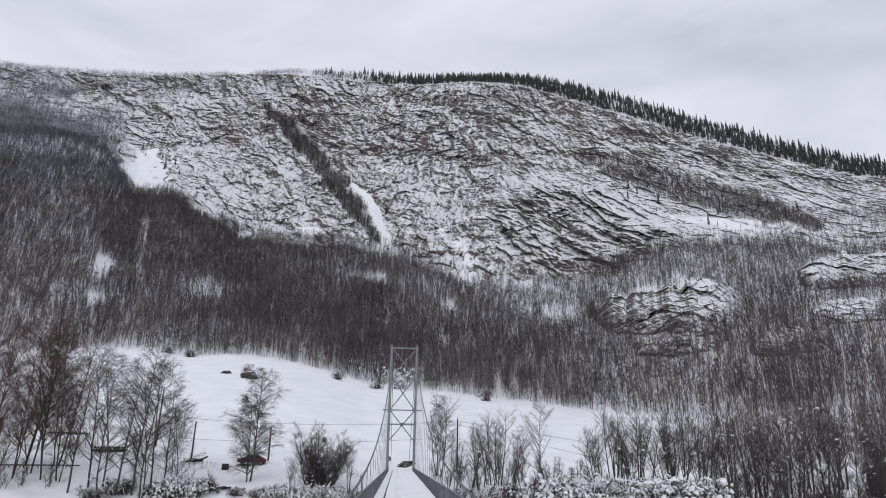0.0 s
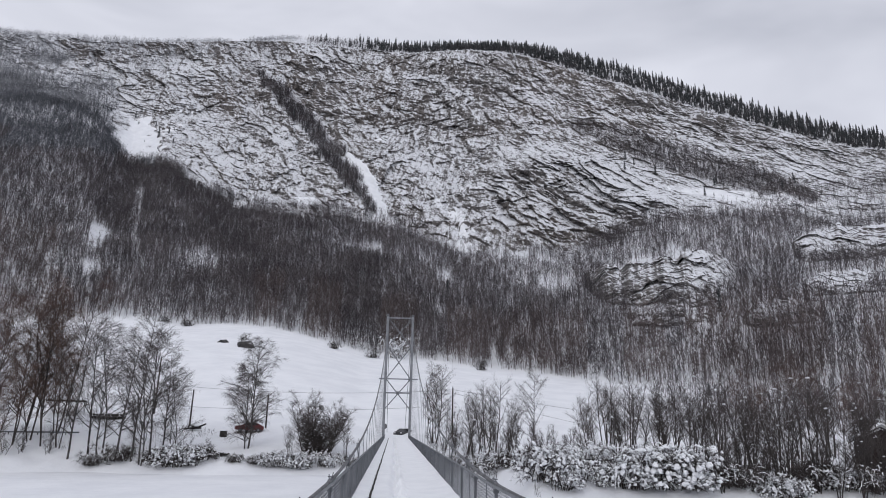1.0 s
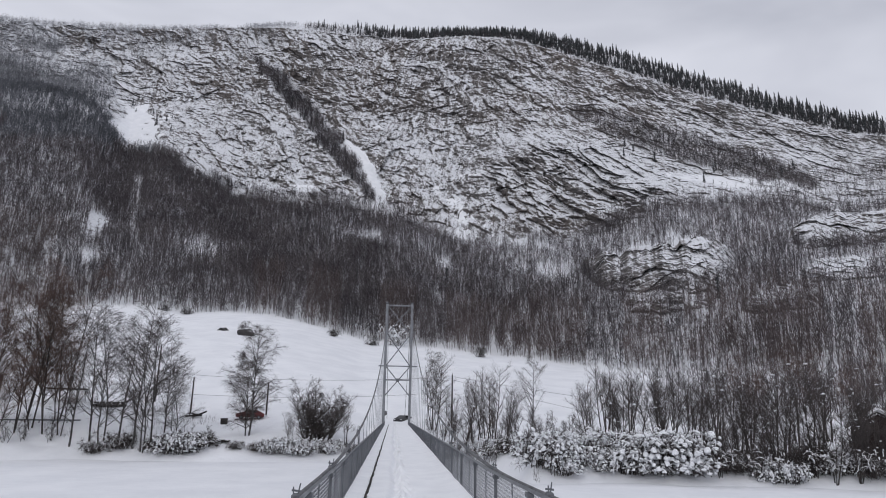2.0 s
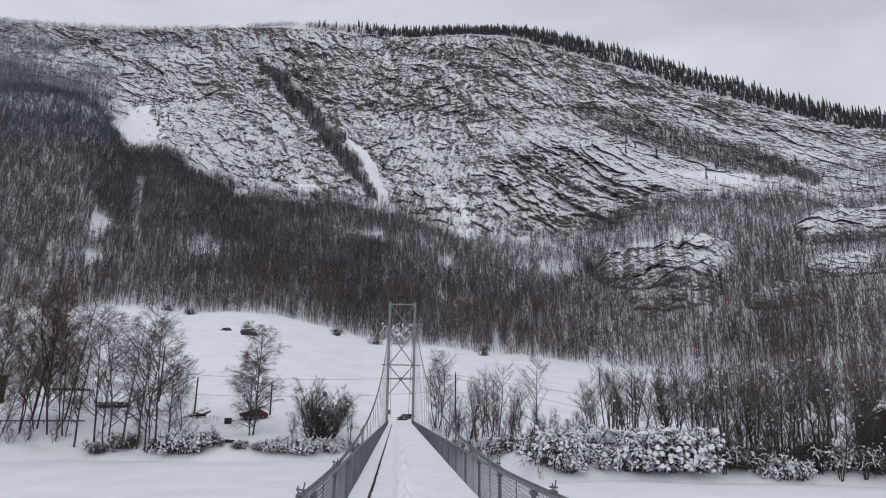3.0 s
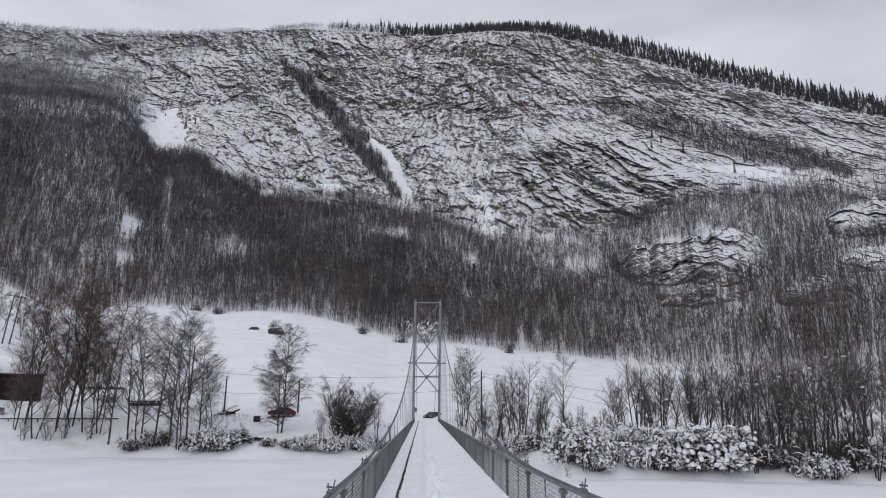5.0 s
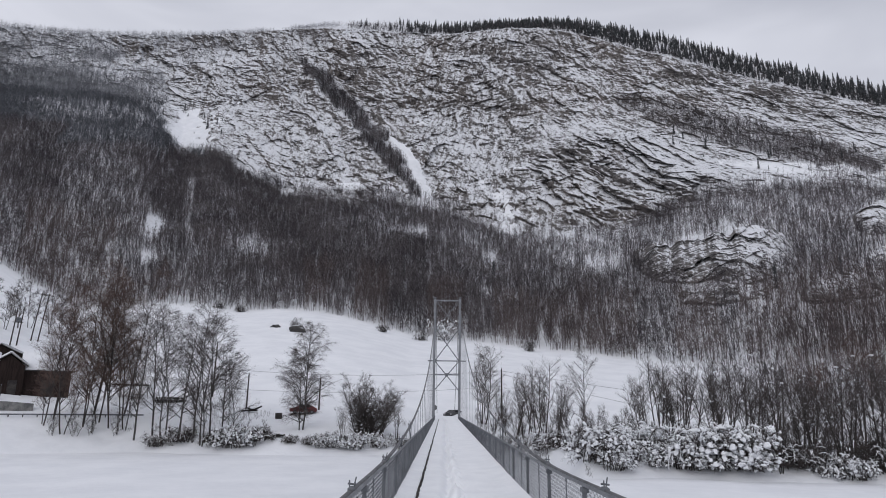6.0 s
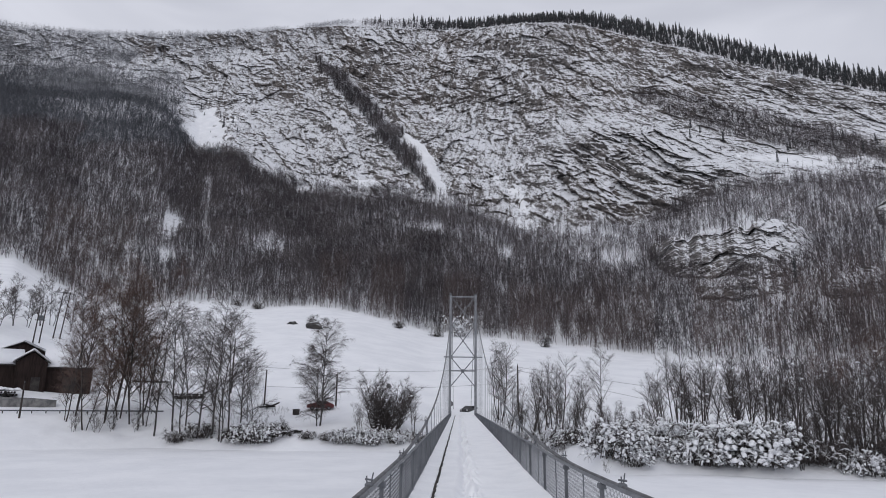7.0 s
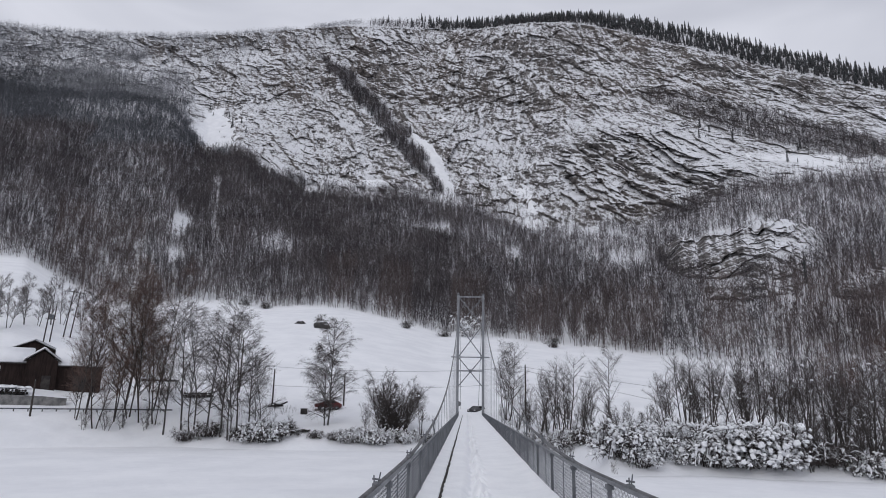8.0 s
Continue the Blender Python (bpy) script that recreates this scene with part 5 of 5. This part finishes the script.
def gable_walls(bm, x0, x1, y0, y1, z0, ze, zr, along="x"):
    box(bm, x0, x1, y0, y1, z0, ze)
    if along == "x":
        for x in (x0, x1):
            d = 0.2 if x == x0 else -0.2
            t = [(x, y0, ze), (x, y1, ze), (x, (y0 + y1) / 2, zr - 0.2), (x + d, y0, ze), (x + d, y1, ze), (x + d, (y0 + y1) / 2, zr - 0.2)]
            v = [bm.verts.new(p) for p in t]
            for f in ((0, 1, 2), (5, 4, 3), (0, 3, 4, 1), (1, 4, 5, 2), (2, 5, 3, 0)):
                bm.faces.new([v[i] for i in f])
    else:
        for y in (y0, y1):
            d = 0.2 if y == y0 else -0.2
            t = [(x0, y, ze), (x1, y, ze), ((x0 + x1) / 2, y, zr - 0.2), (x0, y + d, ze), (x1, y + d, ze), ((x0 + x1) / 2, y + d, zr - 0.2)]
            v = [bm.verts.new(p) for p in t]
            for f in ((0, 1, 2), (5, 4, 3), (0, 3, 4, 1), (1, 4, 5, 2), (2, 5, 3, 0)):
                bm.faces.new([v[i] for i in f])
    return bm


def boards(bm, x0, x1, y, z0, z1, step=0.32):
    """Upright cover strips on a wall that faces the river."""
    n = int((x1 - x0) / step)
    for k in range(n):
        x = x0 + (k + 0.5) * (x1 - x0) / n
        box(bm, x - 0.04, x + 0.04, y - 0.035, y + 0.01, z0, z1)
    return bm


def house(name, place, turn, label, wings, windows=(), doors=(), size=1.0):
    """wings: (x0, x1, y0, y1, eaves, ridge, along) each with wall, cover boards, roof and the snow on it."""
    ob = tagged(new(name), label, "barn" if "barn" in name else "house")
    ob.matrix_basis = pose(place.x, place.y, place.z, 0, 0, turn) @ Matrix.Diagonal((size, size, size, 1))
    for x0, x1, y0, y1, ze, zr, al in wings:
        w = part("wall", gable_walls(bmesh.new(), x0, x1, y0, y1, -1.2, ze, zr, al), BARN_WOOD, ob)
        part("cladding", boards(bmesh.new(), x0, x1, y0, -1.2, ze - 0.25), BARN_WOOD, w)
        rf = part("roof", roof_mesh(bmesh.new(), x0, x1, y0, y1, ze, zr, 0.55, 0.14, al), BARN_DARK, ob)
        sn = roof_mesh(bmesh.new(), x0, x1, y0, y1, ze + 0.148, zr + 0.148, 0.5, 0.5, al)
        bmesh.ops.bevel(sn, geom=list(sn.edges), offset=0.14, segments=2, affect="EDGES")
        part("roof_snow", sn, SNOW, rf, "thick snow lying on the roof", True)
    for x, z, w, h, y in windows:
        fr = bmesh.new()
        for q0, q1, r0, r1 in ((x - w / 2, x + w / 2, z + h / 2 - 0.09, z + h / 2), (x - w / 2, x + w / 2, z - h / 2, z - h / 2 + 0.09), (x - w / 2, x - w / 2 + 0.09, z - h / 2, z + h / 2), (x + w / 2 - 0.09, x + w / 2, z - h / 2, z + h / 2), (x - 0.035, x + 0.035, z - h / 2, z + h / 2)):
            box(fr, q0, q1, y - 0.09, y - 0.02, r0, r1)
        wd = part("window", fr, WINDOW_WHITE, ob)
        part("pane", box(bmesh.new(), x - w / 2 + 0.05, x + w / 2 - 0.05, y - 0.05, y - 0.03, z - h / 2 + 0.05, z + h / 2 - 0.05), CAR_GLASS, wd)
    for x, w, h, y in doors:
        part("door", box(bmesh.new(), x - w / 2, x + w / 2, y - 0.07, y - 0.01, -0.4, h, 0.01), BARN_DARK, ob)
    return ob


def out_at(a, r, dz=0.0):
    x, y = r * math.sin(radians(a)), r * math.cos(radians(a))
    return Vector((x, y, height_at(x, y) + dz))


house("barn", ground_at(-33.9, 0.010), 34, "dark brown timber barn with deep snow on its roofs",
      [(-12.0, -1.9, 0, 8, 4.7, 7.6, "x"), (-2.6, 3.0, -1.2, 5.5, 5.3, 7.6, "y"), (2.8, 11.5, -0.4, 7.6, 4.4, 7.9, "x")],
      windows=((-7.6, 3.3, 1.3, 1.6, -0.035),), doors=((-9.6, 1.8, 2.4, -0.035), (1.2, 1.6, 2.3, -1.235), (7.5, 2.4, 2.6, -0.435)), size=0.78)
house("farmhouse", ground_at(-34.6, 0.022), 34, "small dark farmhouse with white windows behind the barn",
      [(-5.0, 5.5, 0, 7, 5.6, 8.2, "y")], windows=((-2.3, 4.3, 1.1, 1.1, -0.035), (2.2, 4.3, 1.1, 1.1, -0.035)), size=0.75)
house("shed", out_at(37.6, 96), -37, "small dark shed half hidden among the trees", [(-3.0, 3.0, 0, 5, 3.2, 5.0, "y")])

# long open timber shed beyond the clump
lean_to = tagged(new("log_shed"), "long low open timber shed with a snowy plank roof", "shed")
lean_to.matrix_basis = pose(*ground_at(-25.6, 0.006), 0, 0, 27) @ Matrix.Diagonal((0.45, 0.8, 0.85, 1))
part("roof", box(bmesh.new(), -6.4, 6.4, -1.6, 1.8, 2.25, 2.48, 0.05), BARN_DARK, lean_to)
part("roof_snow", box(bmesh.new(), -6.2, 6.2, -1.35, 1.7, 2.484, 2.80, 0.12), SNOW, lean_to, "snow on the shed roof", True)
for x in (-6.1, -3.0, 0.1, 3.2, 6.1):
    for y in (-1.4, 1.42):
        part("post", box(bmesh.new(), x - 0.07, x + 0.07, y - 0.07, y + 0.07, -0.6, 2.25, 0.01), BARN_DARK, lean_to)


def log_pile(place, turn, long, layers, label):
    ob = tagged(new("log_pile"), label, "logs")
    ob.matrix_basis = pose(*place, 0, 0, turn)
    rl = random.Random(int(long * 10))
    for j in range(layers):
        n = int(long / 0.42) - j
        for k in range(n):
            x = -long / 2 + 0.21 * j + 0.42 * k + rl.uniform(-0.05, 0.05)
            r = rl.uniform(0.15, 0.23)
            lg = bmesh.new()
            y = rl.uniform(-0.25, 0.25)
            rod(lg, (x, -1.3 + y, 0.12 + 0.36 * j), (x + rl.uniform(-0.1, 0.1), 1.3 + y, 0.12 + 0.36 * j + rl.uniform(-0.05, 0.05)), r, r * 0.85, 8)
            part("log", lg, LOG, ob)
    return ob


log_pile(ground_at(-22.4, 0.001), 24, 5.4, 2, "stack of dark felled logs in the snow")
log_pile(ground_at(-14.4, -0.046), 6, 4.2, 1, "row of dark logs half buried on the bank")

# guard rail and stone ramp along the road
guard = tagged(new("guard_rail"), "dark steel guard rail along the snowy road", "guard rail")
pts = [ground_at(-46 + 0.9 * k, -0.0215) for k in range(25)]
flat = sum(p.z for p in pts) / len(pts)
pts = [Vector((p.x, p.y, flat + 0.25 * (p.z - flat))) for p in pts]
for p, q in zip(pts, pts[1:]):
    d = (q - p)
    rail = bmesh.new()
    m = Matrix.Translation((p + q) / 2 + Vector((0, 0, 0.42))) @ Matrix.Rotation(math.atan2(d.y, d.x), 4, "Z") @ Matrix.Diagonal((d.length - 0.03, 0.06, 0.2, 1))
    bmesh.ops.create_cube(rail, size=1.0, matrix=m)
    part("rail", rail, STEEL_DARK, guard)
    part("post", box(bmesh.new(), p.x - 0.05, p.x + 0.05, p.y + 0.04, p.y + 0.14, p.z - 0.5, p.z + 0.45), POLE_WOOD, guard)
ramp = bmesh.new()
rp = [ground_at(b, -0.013) for b in (-44, -40, -36, -33.5, -31.9)]
hs = (1.7, 1.6, 1.4, 1.3, 1.0)
lo = [(ramp.verts.new(p - Vector((0, 0, 0.6))), ramp.verts.new(p + Vector((-0.8, 1.2, -0.6)))) for p in rp]
hi = [(ramp.verts.new(p + Vector((0, 0, h))), ramp.verts.new(p + Vector((-0.8, 1.2, h)))) for p, h in zip(rp, hs)]
for k in range(4):
    ramp.faces.new((lo[k][0], lo[k + 1][0], hi[k + 1][0], hi[k][0]))
    ramp.faces.new((lo[k][1], hi[k][1], hi[k + 1][1], lo[k + 1][1]))
    ramp.faces.new((hi[k][0], hi[k + 1][0], hi[k + 1][1], hi[k][1]))
for k in (0, 4):
    ramp.faces.new((lo[k][0], hi[k][0], hi[k][1], lo[k][1]))
tagged(part("retaining_wall", ramp, STONE), "grey concrete retaining wall below the farm yard", "wall")


def pole(place, tall, label="dark wooden utility pole standing in the snow", lean=0.0, arm=0.0):
    ob = tagged(new("utility_pole"), label, "pole", "utility poles")
    ob.matrix_basis = pose(*place, 0, lean, 0)
    part("shaft", rod(bmesh.new(), (0, 0, -0.8), (0, 0, tall), 0.15, 0.10, 8), POLE_WOOD, ob)
    if arm:
        part("crossarm", box(bmesh.new(), -arm, arm, -0.06, 0.06, tall - 0.5, tall - 0.35, 0.01), POLE_WOOD, ob)
    for x in ((-arm * 0.8, arm * 0.8) if arm else (0,)):
        part("insulator", rod(bmesh.new(), (x, 0, tall - (0.35 if arm else 0)), (x, 0, tall - (0.35 if arm else 0) + 0.22), 0.05, 0.03, 8), STEEL_DARK, ob)
    return ob


pole(out_at(-16.65, 112), 5.9)
pole(out_at(-10.7, 112), 5.3)
pole(out_at(5.05, 112), 8.2)
pole(out_at(-19.4, 122), 9.5)
pole(ground_at(-34.1, -0.027), 4.9, "short leaning wooden pole by the road")
for b, e, h in ((-32.75, 0.075, 11.5), (-32.3, 0.075, 11.5)):
    pole(ground_at(b, e), h, "tall slanted power-line pole above the farm", lean=5, arm=1.2)
for b, e, h in ((-34.0, 0.068, 8.0), (-33.6, 0.068, 8.0)):
    pole(ground_at(b, e), h, "power-line pole carrying a transformer", lean=3)
tb = tagged(new("transformer"), "grey transformer box hung between two poles", "transformer")
tb.matrix_basis = pose(*(ground_at(-33.75, 0.068) + Vector((0, 0, 5.6))), 0, 0, 35) @ Matrix.Diagonal((0.65, 0.65, 0.65, 1))
part("tank", box(bmesh.new(), -0.9, 0.9, -0.5, 0.5, -0.7, 0.7, 0.08), STEEL_DARK, tb)
part("bracket", box(bmesh.new(), -1.5, 1.5, -0.12, 0.12, -0.95, -0.75, 0.02), POLE_WOOD, tb)


def wire(p, q, sag, label):
    verts, faces = [], []
    pts = [p.lerp(q, k / 24) - Vector((0, 0, sag * 4 * (k / 24) * (1 - k / 24))) for k in range(25)]
    tube(pts, [0.022] * 25, 5, verts, faces)
    return tagged(new("overhead_wire", mesh_of("overhead_wire", verts, faces, CABLE, True)), label, "wire", "overhead wires")


WIRE = "thin dark overhead wire across the field"


def sky_point(b, r, e):
    return Vector((r * math.sin(radians(b)), r * math.cos(radians(b)), EYE + e * r))


wire(sky_point(-19.4, 122, 0.049), sky_point(5.05, 112, 0.053), 1.0, WIRE)
wire(sky_point(5.05, 112, 0.053), sky_point(26, 118, 0.004), 0.3, WIRE)
wire(sky_point(-19.4, 122, 0.021), sky_point(5.05, 112, 0.030), 0.9, WIRE)
wire(sky_point(5.05, 112, 0.048), sky_point(26, 118, -0.028), 0.3, WIRE)
wire(ground_at(-32.5, 0.075) + Vector((0, 0, 8.0)), ground_at(-34.0, 0.068) + Vector((0, 0, 6)), 0.8, WIRE)


def car(place, turn, paint, label):
    ob = tagged(new("car"), label, "car")
    ob.matrix_basis = pose(*place, 0, 0, turn)
    prof = [(-2.15, 0.35), (-2.2, 0.75), (-2.05, 0.95), (-1.2, 1.0), (-0.55, 1.46), (0.95, 1.48), (1.75, 1.05), (2.15, 0.95), (2.2, 0.5), (2.1, 0.35)]
    body = bmesh.new()
    sides = []
    for y in (-0.86, 0.86):
        sides.append([body.verts.new((x, y * (0.80 if z > 1.2 else 1.0), z)) for x, z in prof])
    n = len(prof)
    for k in range(n):
        body.faces.new((sides[0][k], sides[0][(k + 1) % n], sides[1][(k + 1) % n], sides[1][k]))
    body.faces.new(sides[0])
    body.faces.new(sides[1][::-1])
    bmesh.ops.bevel(body, geom=list(body.edges), offset=0.06, segments=2, affect="EDGES")
    bd = part("body", body, paint, ob, smooth=False)
    for y in (-0.80, 0.80):
        gl = bmesh.new()
        s = 1 if y > 0 else -1
        v = [gl.verts.new(p) for p in ((-0.95, y * 1.03, 1.06), (1.4, y * 1.03, 1.06), (0.85, y * 0.925, 1.40), (-0.5, y * 0.925, 1.40))]
        w = [gl.verts.new((p.co.x, p.co.y - s * 0.03, p.co.z)) for p in v]
        gl.faces.new(v)
        gl.faces.new(w[::-1])
        for k in range(4):
            gl.faces.new((v[k], v[(k + 1) % 4], w[(k + 1) % 4], w[k]))
        part("side_window", gl, CAR_GLASS, bd)
    for x, x1, z0, z1, nm in ((-1.19, -0.62, 1.03, 1.42, "windscreen"), (1.68, 1.02, 1.10, 1.45, "rear_window")):
        gl = bmesh.new()
        s = -0.03 if x < 0 else 0.03
        v = [gl.verts.new(p) for p in ((x + s, -0.68, z0), (x + s, 0.68, z0), (x1 + s, 0.58, z1), (x1 + s, -0.58, z1))]
        gl.faces.new(v)
        r = bmesh.ops.extrude_face_region(gl, geom=list(gl.faces))
        bmesh.ops.translate(gl, verts=[q for q in r["geom"] if isinstance(q, bmesh.types.BMVert)], vec=(-s, 0, 0.02))
        part(nm, gl, CAR_GLASS, bd)
    for x in (-1.35, 1.35):
        for y in (-0.80, 0.80):
            w = part("wheel", rod(bmesh.new(), (x, y - 0.1, 0.31), (x, y + 0.1, 0.31), 0.31, sides=18), RUBBER, ob)
            part("rim", rod(bmesh.new(), (x, y - 0.11, 0.31), (x, y + 0.11, 0.31), 0.19, sides=12), STEEL, w)
    for y in (-0.6, 0.6):
        part("headlight", box(bmesh.new(), -2.22, -2.12, y - 0.16, y + 0.16, 0.70, 0.86, 0.03), WINDOW_WHITE, bd)
        part("tail_light", box(bmesh.new(), 2.10, 2.22, y - 0.14, y + 0.14, 0.72, 0.90, 0.03), CAR_RED, bd)
    part("roof_snow", box(bmesh.new(), -0.5, 0.9, -0.6, 0.6, 1.47, 1.53, 0.025), SNOW, bd, "thin snow on the roof", True)
    return ob


car(Vector((1.75, 116, 4.46)), 62, CAR_BLACK, "black car waiting at the far end of the bridge")
car(ground_at(-12.0, -0.0145), 14, CAR_RED, "dark red car on the snowy road behind the lone birch")
# the snowed road beyond the tower, level with the deck
apron = bmesh.new()
box(apron, -3.2, 4.2, 86.0, 119, 2.2, 4.46, 0.4)
tagged(part("road", apron, SNOW, smooth=True), "snow-covered approach road at the end of the bridge", "road", kind="structure")

sign = tagged(new("road_sign"), "round grey road sign on a post at the bridge end", "sign")
sign.matrix_basis = pose(-1.2, 88.5, 4.6)
part("post", rod(bmesh.new(), (0, 0, -0.3), (0, 0, 2.0), 0.035, sides=8), STEEL, sign)
part("disc", rod(bmesh.new(), (0, -0.06, 1.75), (0, -0.035, 1.75), 0.34, sides=20), SIGN_GREY, sign)
mast = tagged(new("marker_post"), "thin dark snow marker post by the road", "post")
mast.matrix_basis = pose(2.1, 88.0, 4.6)
part("rod", rod(bmesh.new(), (0, 0, -0.3), (0, 0, 3.0), 0.04, 0.03, 6), POLE_WOOD, mast)


def rock(place, size, seed, label, name="boulder", mat=STONE, cap=True):
    ob = tagged(new(name), label, "boulder")
    ob.matrix_basis = pose(*place)
    bm = bmesh.new()
    bmesh.ops.create_icosphere(bm, subdivisions=3, radius=1.0)
    for v in bm.verts:
        v.co *= 1 + 0.45 * noise.noise(v.co * 1.2 + Vector((seed, 0, 0)))
        v.co = Vector((v.co.x * size[0], v.co.y * size[1], v.co.z * size[2]))
    part("stone", bm, mat, ob, smooth=True)
    if cap:
        part("snow_cap", clump_mesh("snow_cap", [(Vector((0, 0, size[2] * 0.8)), size[0] * 0.62), (Vector((size[0] * 0.3, 0, size[2] * 0.7)), size[0] * 0.45)], seed), SNOW_CLUMP, ob)
    return ob


p = ground_at(-12.9, 0.107)
rock(p, (2.9, 2.2, 2.2), 3, "dark boulder with snow on it in the middle of the field", mat=DARK_STONE, cap=False)
tuft = bush_kind(230, 3.2, 4.4, 14, "dark snow-tipped bush growing beside the boulder", name="bush")
tuft.matrix_basis = pose(p.x - 0.8, p.y + 1.0, p.z)
rock(ground_at(-14.8, 0.112), (1.6, 1.2, 0.9), 5, "small snowy stone in the field", mat=DARK_STONE, cap=False)
big = bush_kind(231, 9.5, 8.0, 320, "large round bush covered in snow at the top of the field", name="bush")
big.matrix_basis = pose(*ground_at(-0.1, 0.0985))
for k, (b, s, w, h) in enumerate(((-19.5, 0.135, 4.5, 4.0), (-17.8, 0.132, 4.0, 3.0), (-2.0, 0.098, 5, 4), (-5.5, 0.11, 4, 3), (7.5, 0.083, 5, 4))):
    bb = bush_kind(240 + k, w, h, 20, "bare bush at the edge of the field", name="bush")
    bb.matrix_basis = pose(*ground_at(b, s))

# small spruce on the field
fir = tagged(new("spruce"), "small young dark spruce on the snowy field", "tree")
fir.matrix_basis = pose(*ground_at(26.3, 0.046)) @ Matrix.Diagonal((0.6, 0.6, 0.72, 1))
fb = bmesh.new()
for t in range(9):
    f = t / 9
    for k in range(9):
        an = 2 * math.pi * (k + 0.5 * (t % 2)) / 9
        rr = 1.15 * (1 - f) + 0.12
        q = [fb.verts.new((0, 0, 0.5 + 4.6 * min(1, f + 0.2)))] + [fb.verts.new((rr * math.cos(an + d), rr * math.sin(an + d), 0.5 + 4.6 * f + random.uniform(-0.15, 0.1))) for d in (-0.3, 0.3)]
        fb.faces.new(q)
part("boughs", fb, NEEDLES, fir)
part("trunk", rod(bmesh.new(), (0, 0, -0.4), (0, 0, 4.5), 0.1, 0.03, 6), BARK, fir)

# sledge load of timber beside the pole, a box on the bank
timber = tagged(new("timber_heap"), "heap of dark timber under snow beside the pole", "timber")
timber.matrix_basis = pose(*out_at(-16.2, 111, 0.15), 0, 0, 15) @ Matrix.Diagonal((0.6, 0.6, 0.6, 1))
for k, (x, z, an) in enumerate(((-1.4, 0.3, 8), (-0.6, 0.75, -6), (0.5, 0.6, 20), (1.4, 0.9, 26), (0.2, 0.3, 4))):
    bm = bmesh.new()
    rod(bm, (-1.3, 0.25 * k - 0.5, 0), (1.3, 0.25 * k - 0.5, 0), 0.24, 0.2, 8)
    bmesh.ops.rotate(bm, verts=bm.verts, cent=(0, 0, 0), matrix=Matrix.Rotation(radians(-an), 3, "Y"))
    bmesh.ops.translate(bm, verts=bm.verts, vec=(x, 0, z))
    part("log", bm, LOG, timber)
part("snow_cap", clump_mesh("snow_cap", [(Vector((0.2, 0, 0.9)), 0.7), (Vector((-1.2, 0, 0.6)), 0.5)], 9), SNOW_CLUMP, timber)
crate = tagged(new("crate"), "dark wooden crate standing in the snow", "crate")
crate.matrix_basis = pose(*ground_at(-14.0, -0.021), 0, 0, 20)
part("body", box(bmesh.new(), -0.5, 0.5, -0.4, 0.4, -0.2, 0.75, 0.04), BARN_DARK, crate)
part("lid", box(bmesh.new(), -0.55, 0.55, -0.45, 0.45, 0.754, 0.82, 0.02), BARN_DARK, crate)

# firewood under snow in the farm yard
for b, e, long in ((-36.2, 0.001, 4.0), (-34.9, 0.001, 2.6)):
    q = ground_at(b, e)
    log_pile(q, 36, long, 2, "low stack of firewood under snow in the farm yard")
    cap = tagged(new("snow_cap", clump_mesh("snow_cap", [(Vector((u * 0.7, 0, 0.85)), 0.55) for u in np.arange(-long / 1.4, long / 1.4)], 44)), "rounded snow lying on the firewood", "snow")
    cap.matrix_basis = pose(*q, 0, 0, 36)
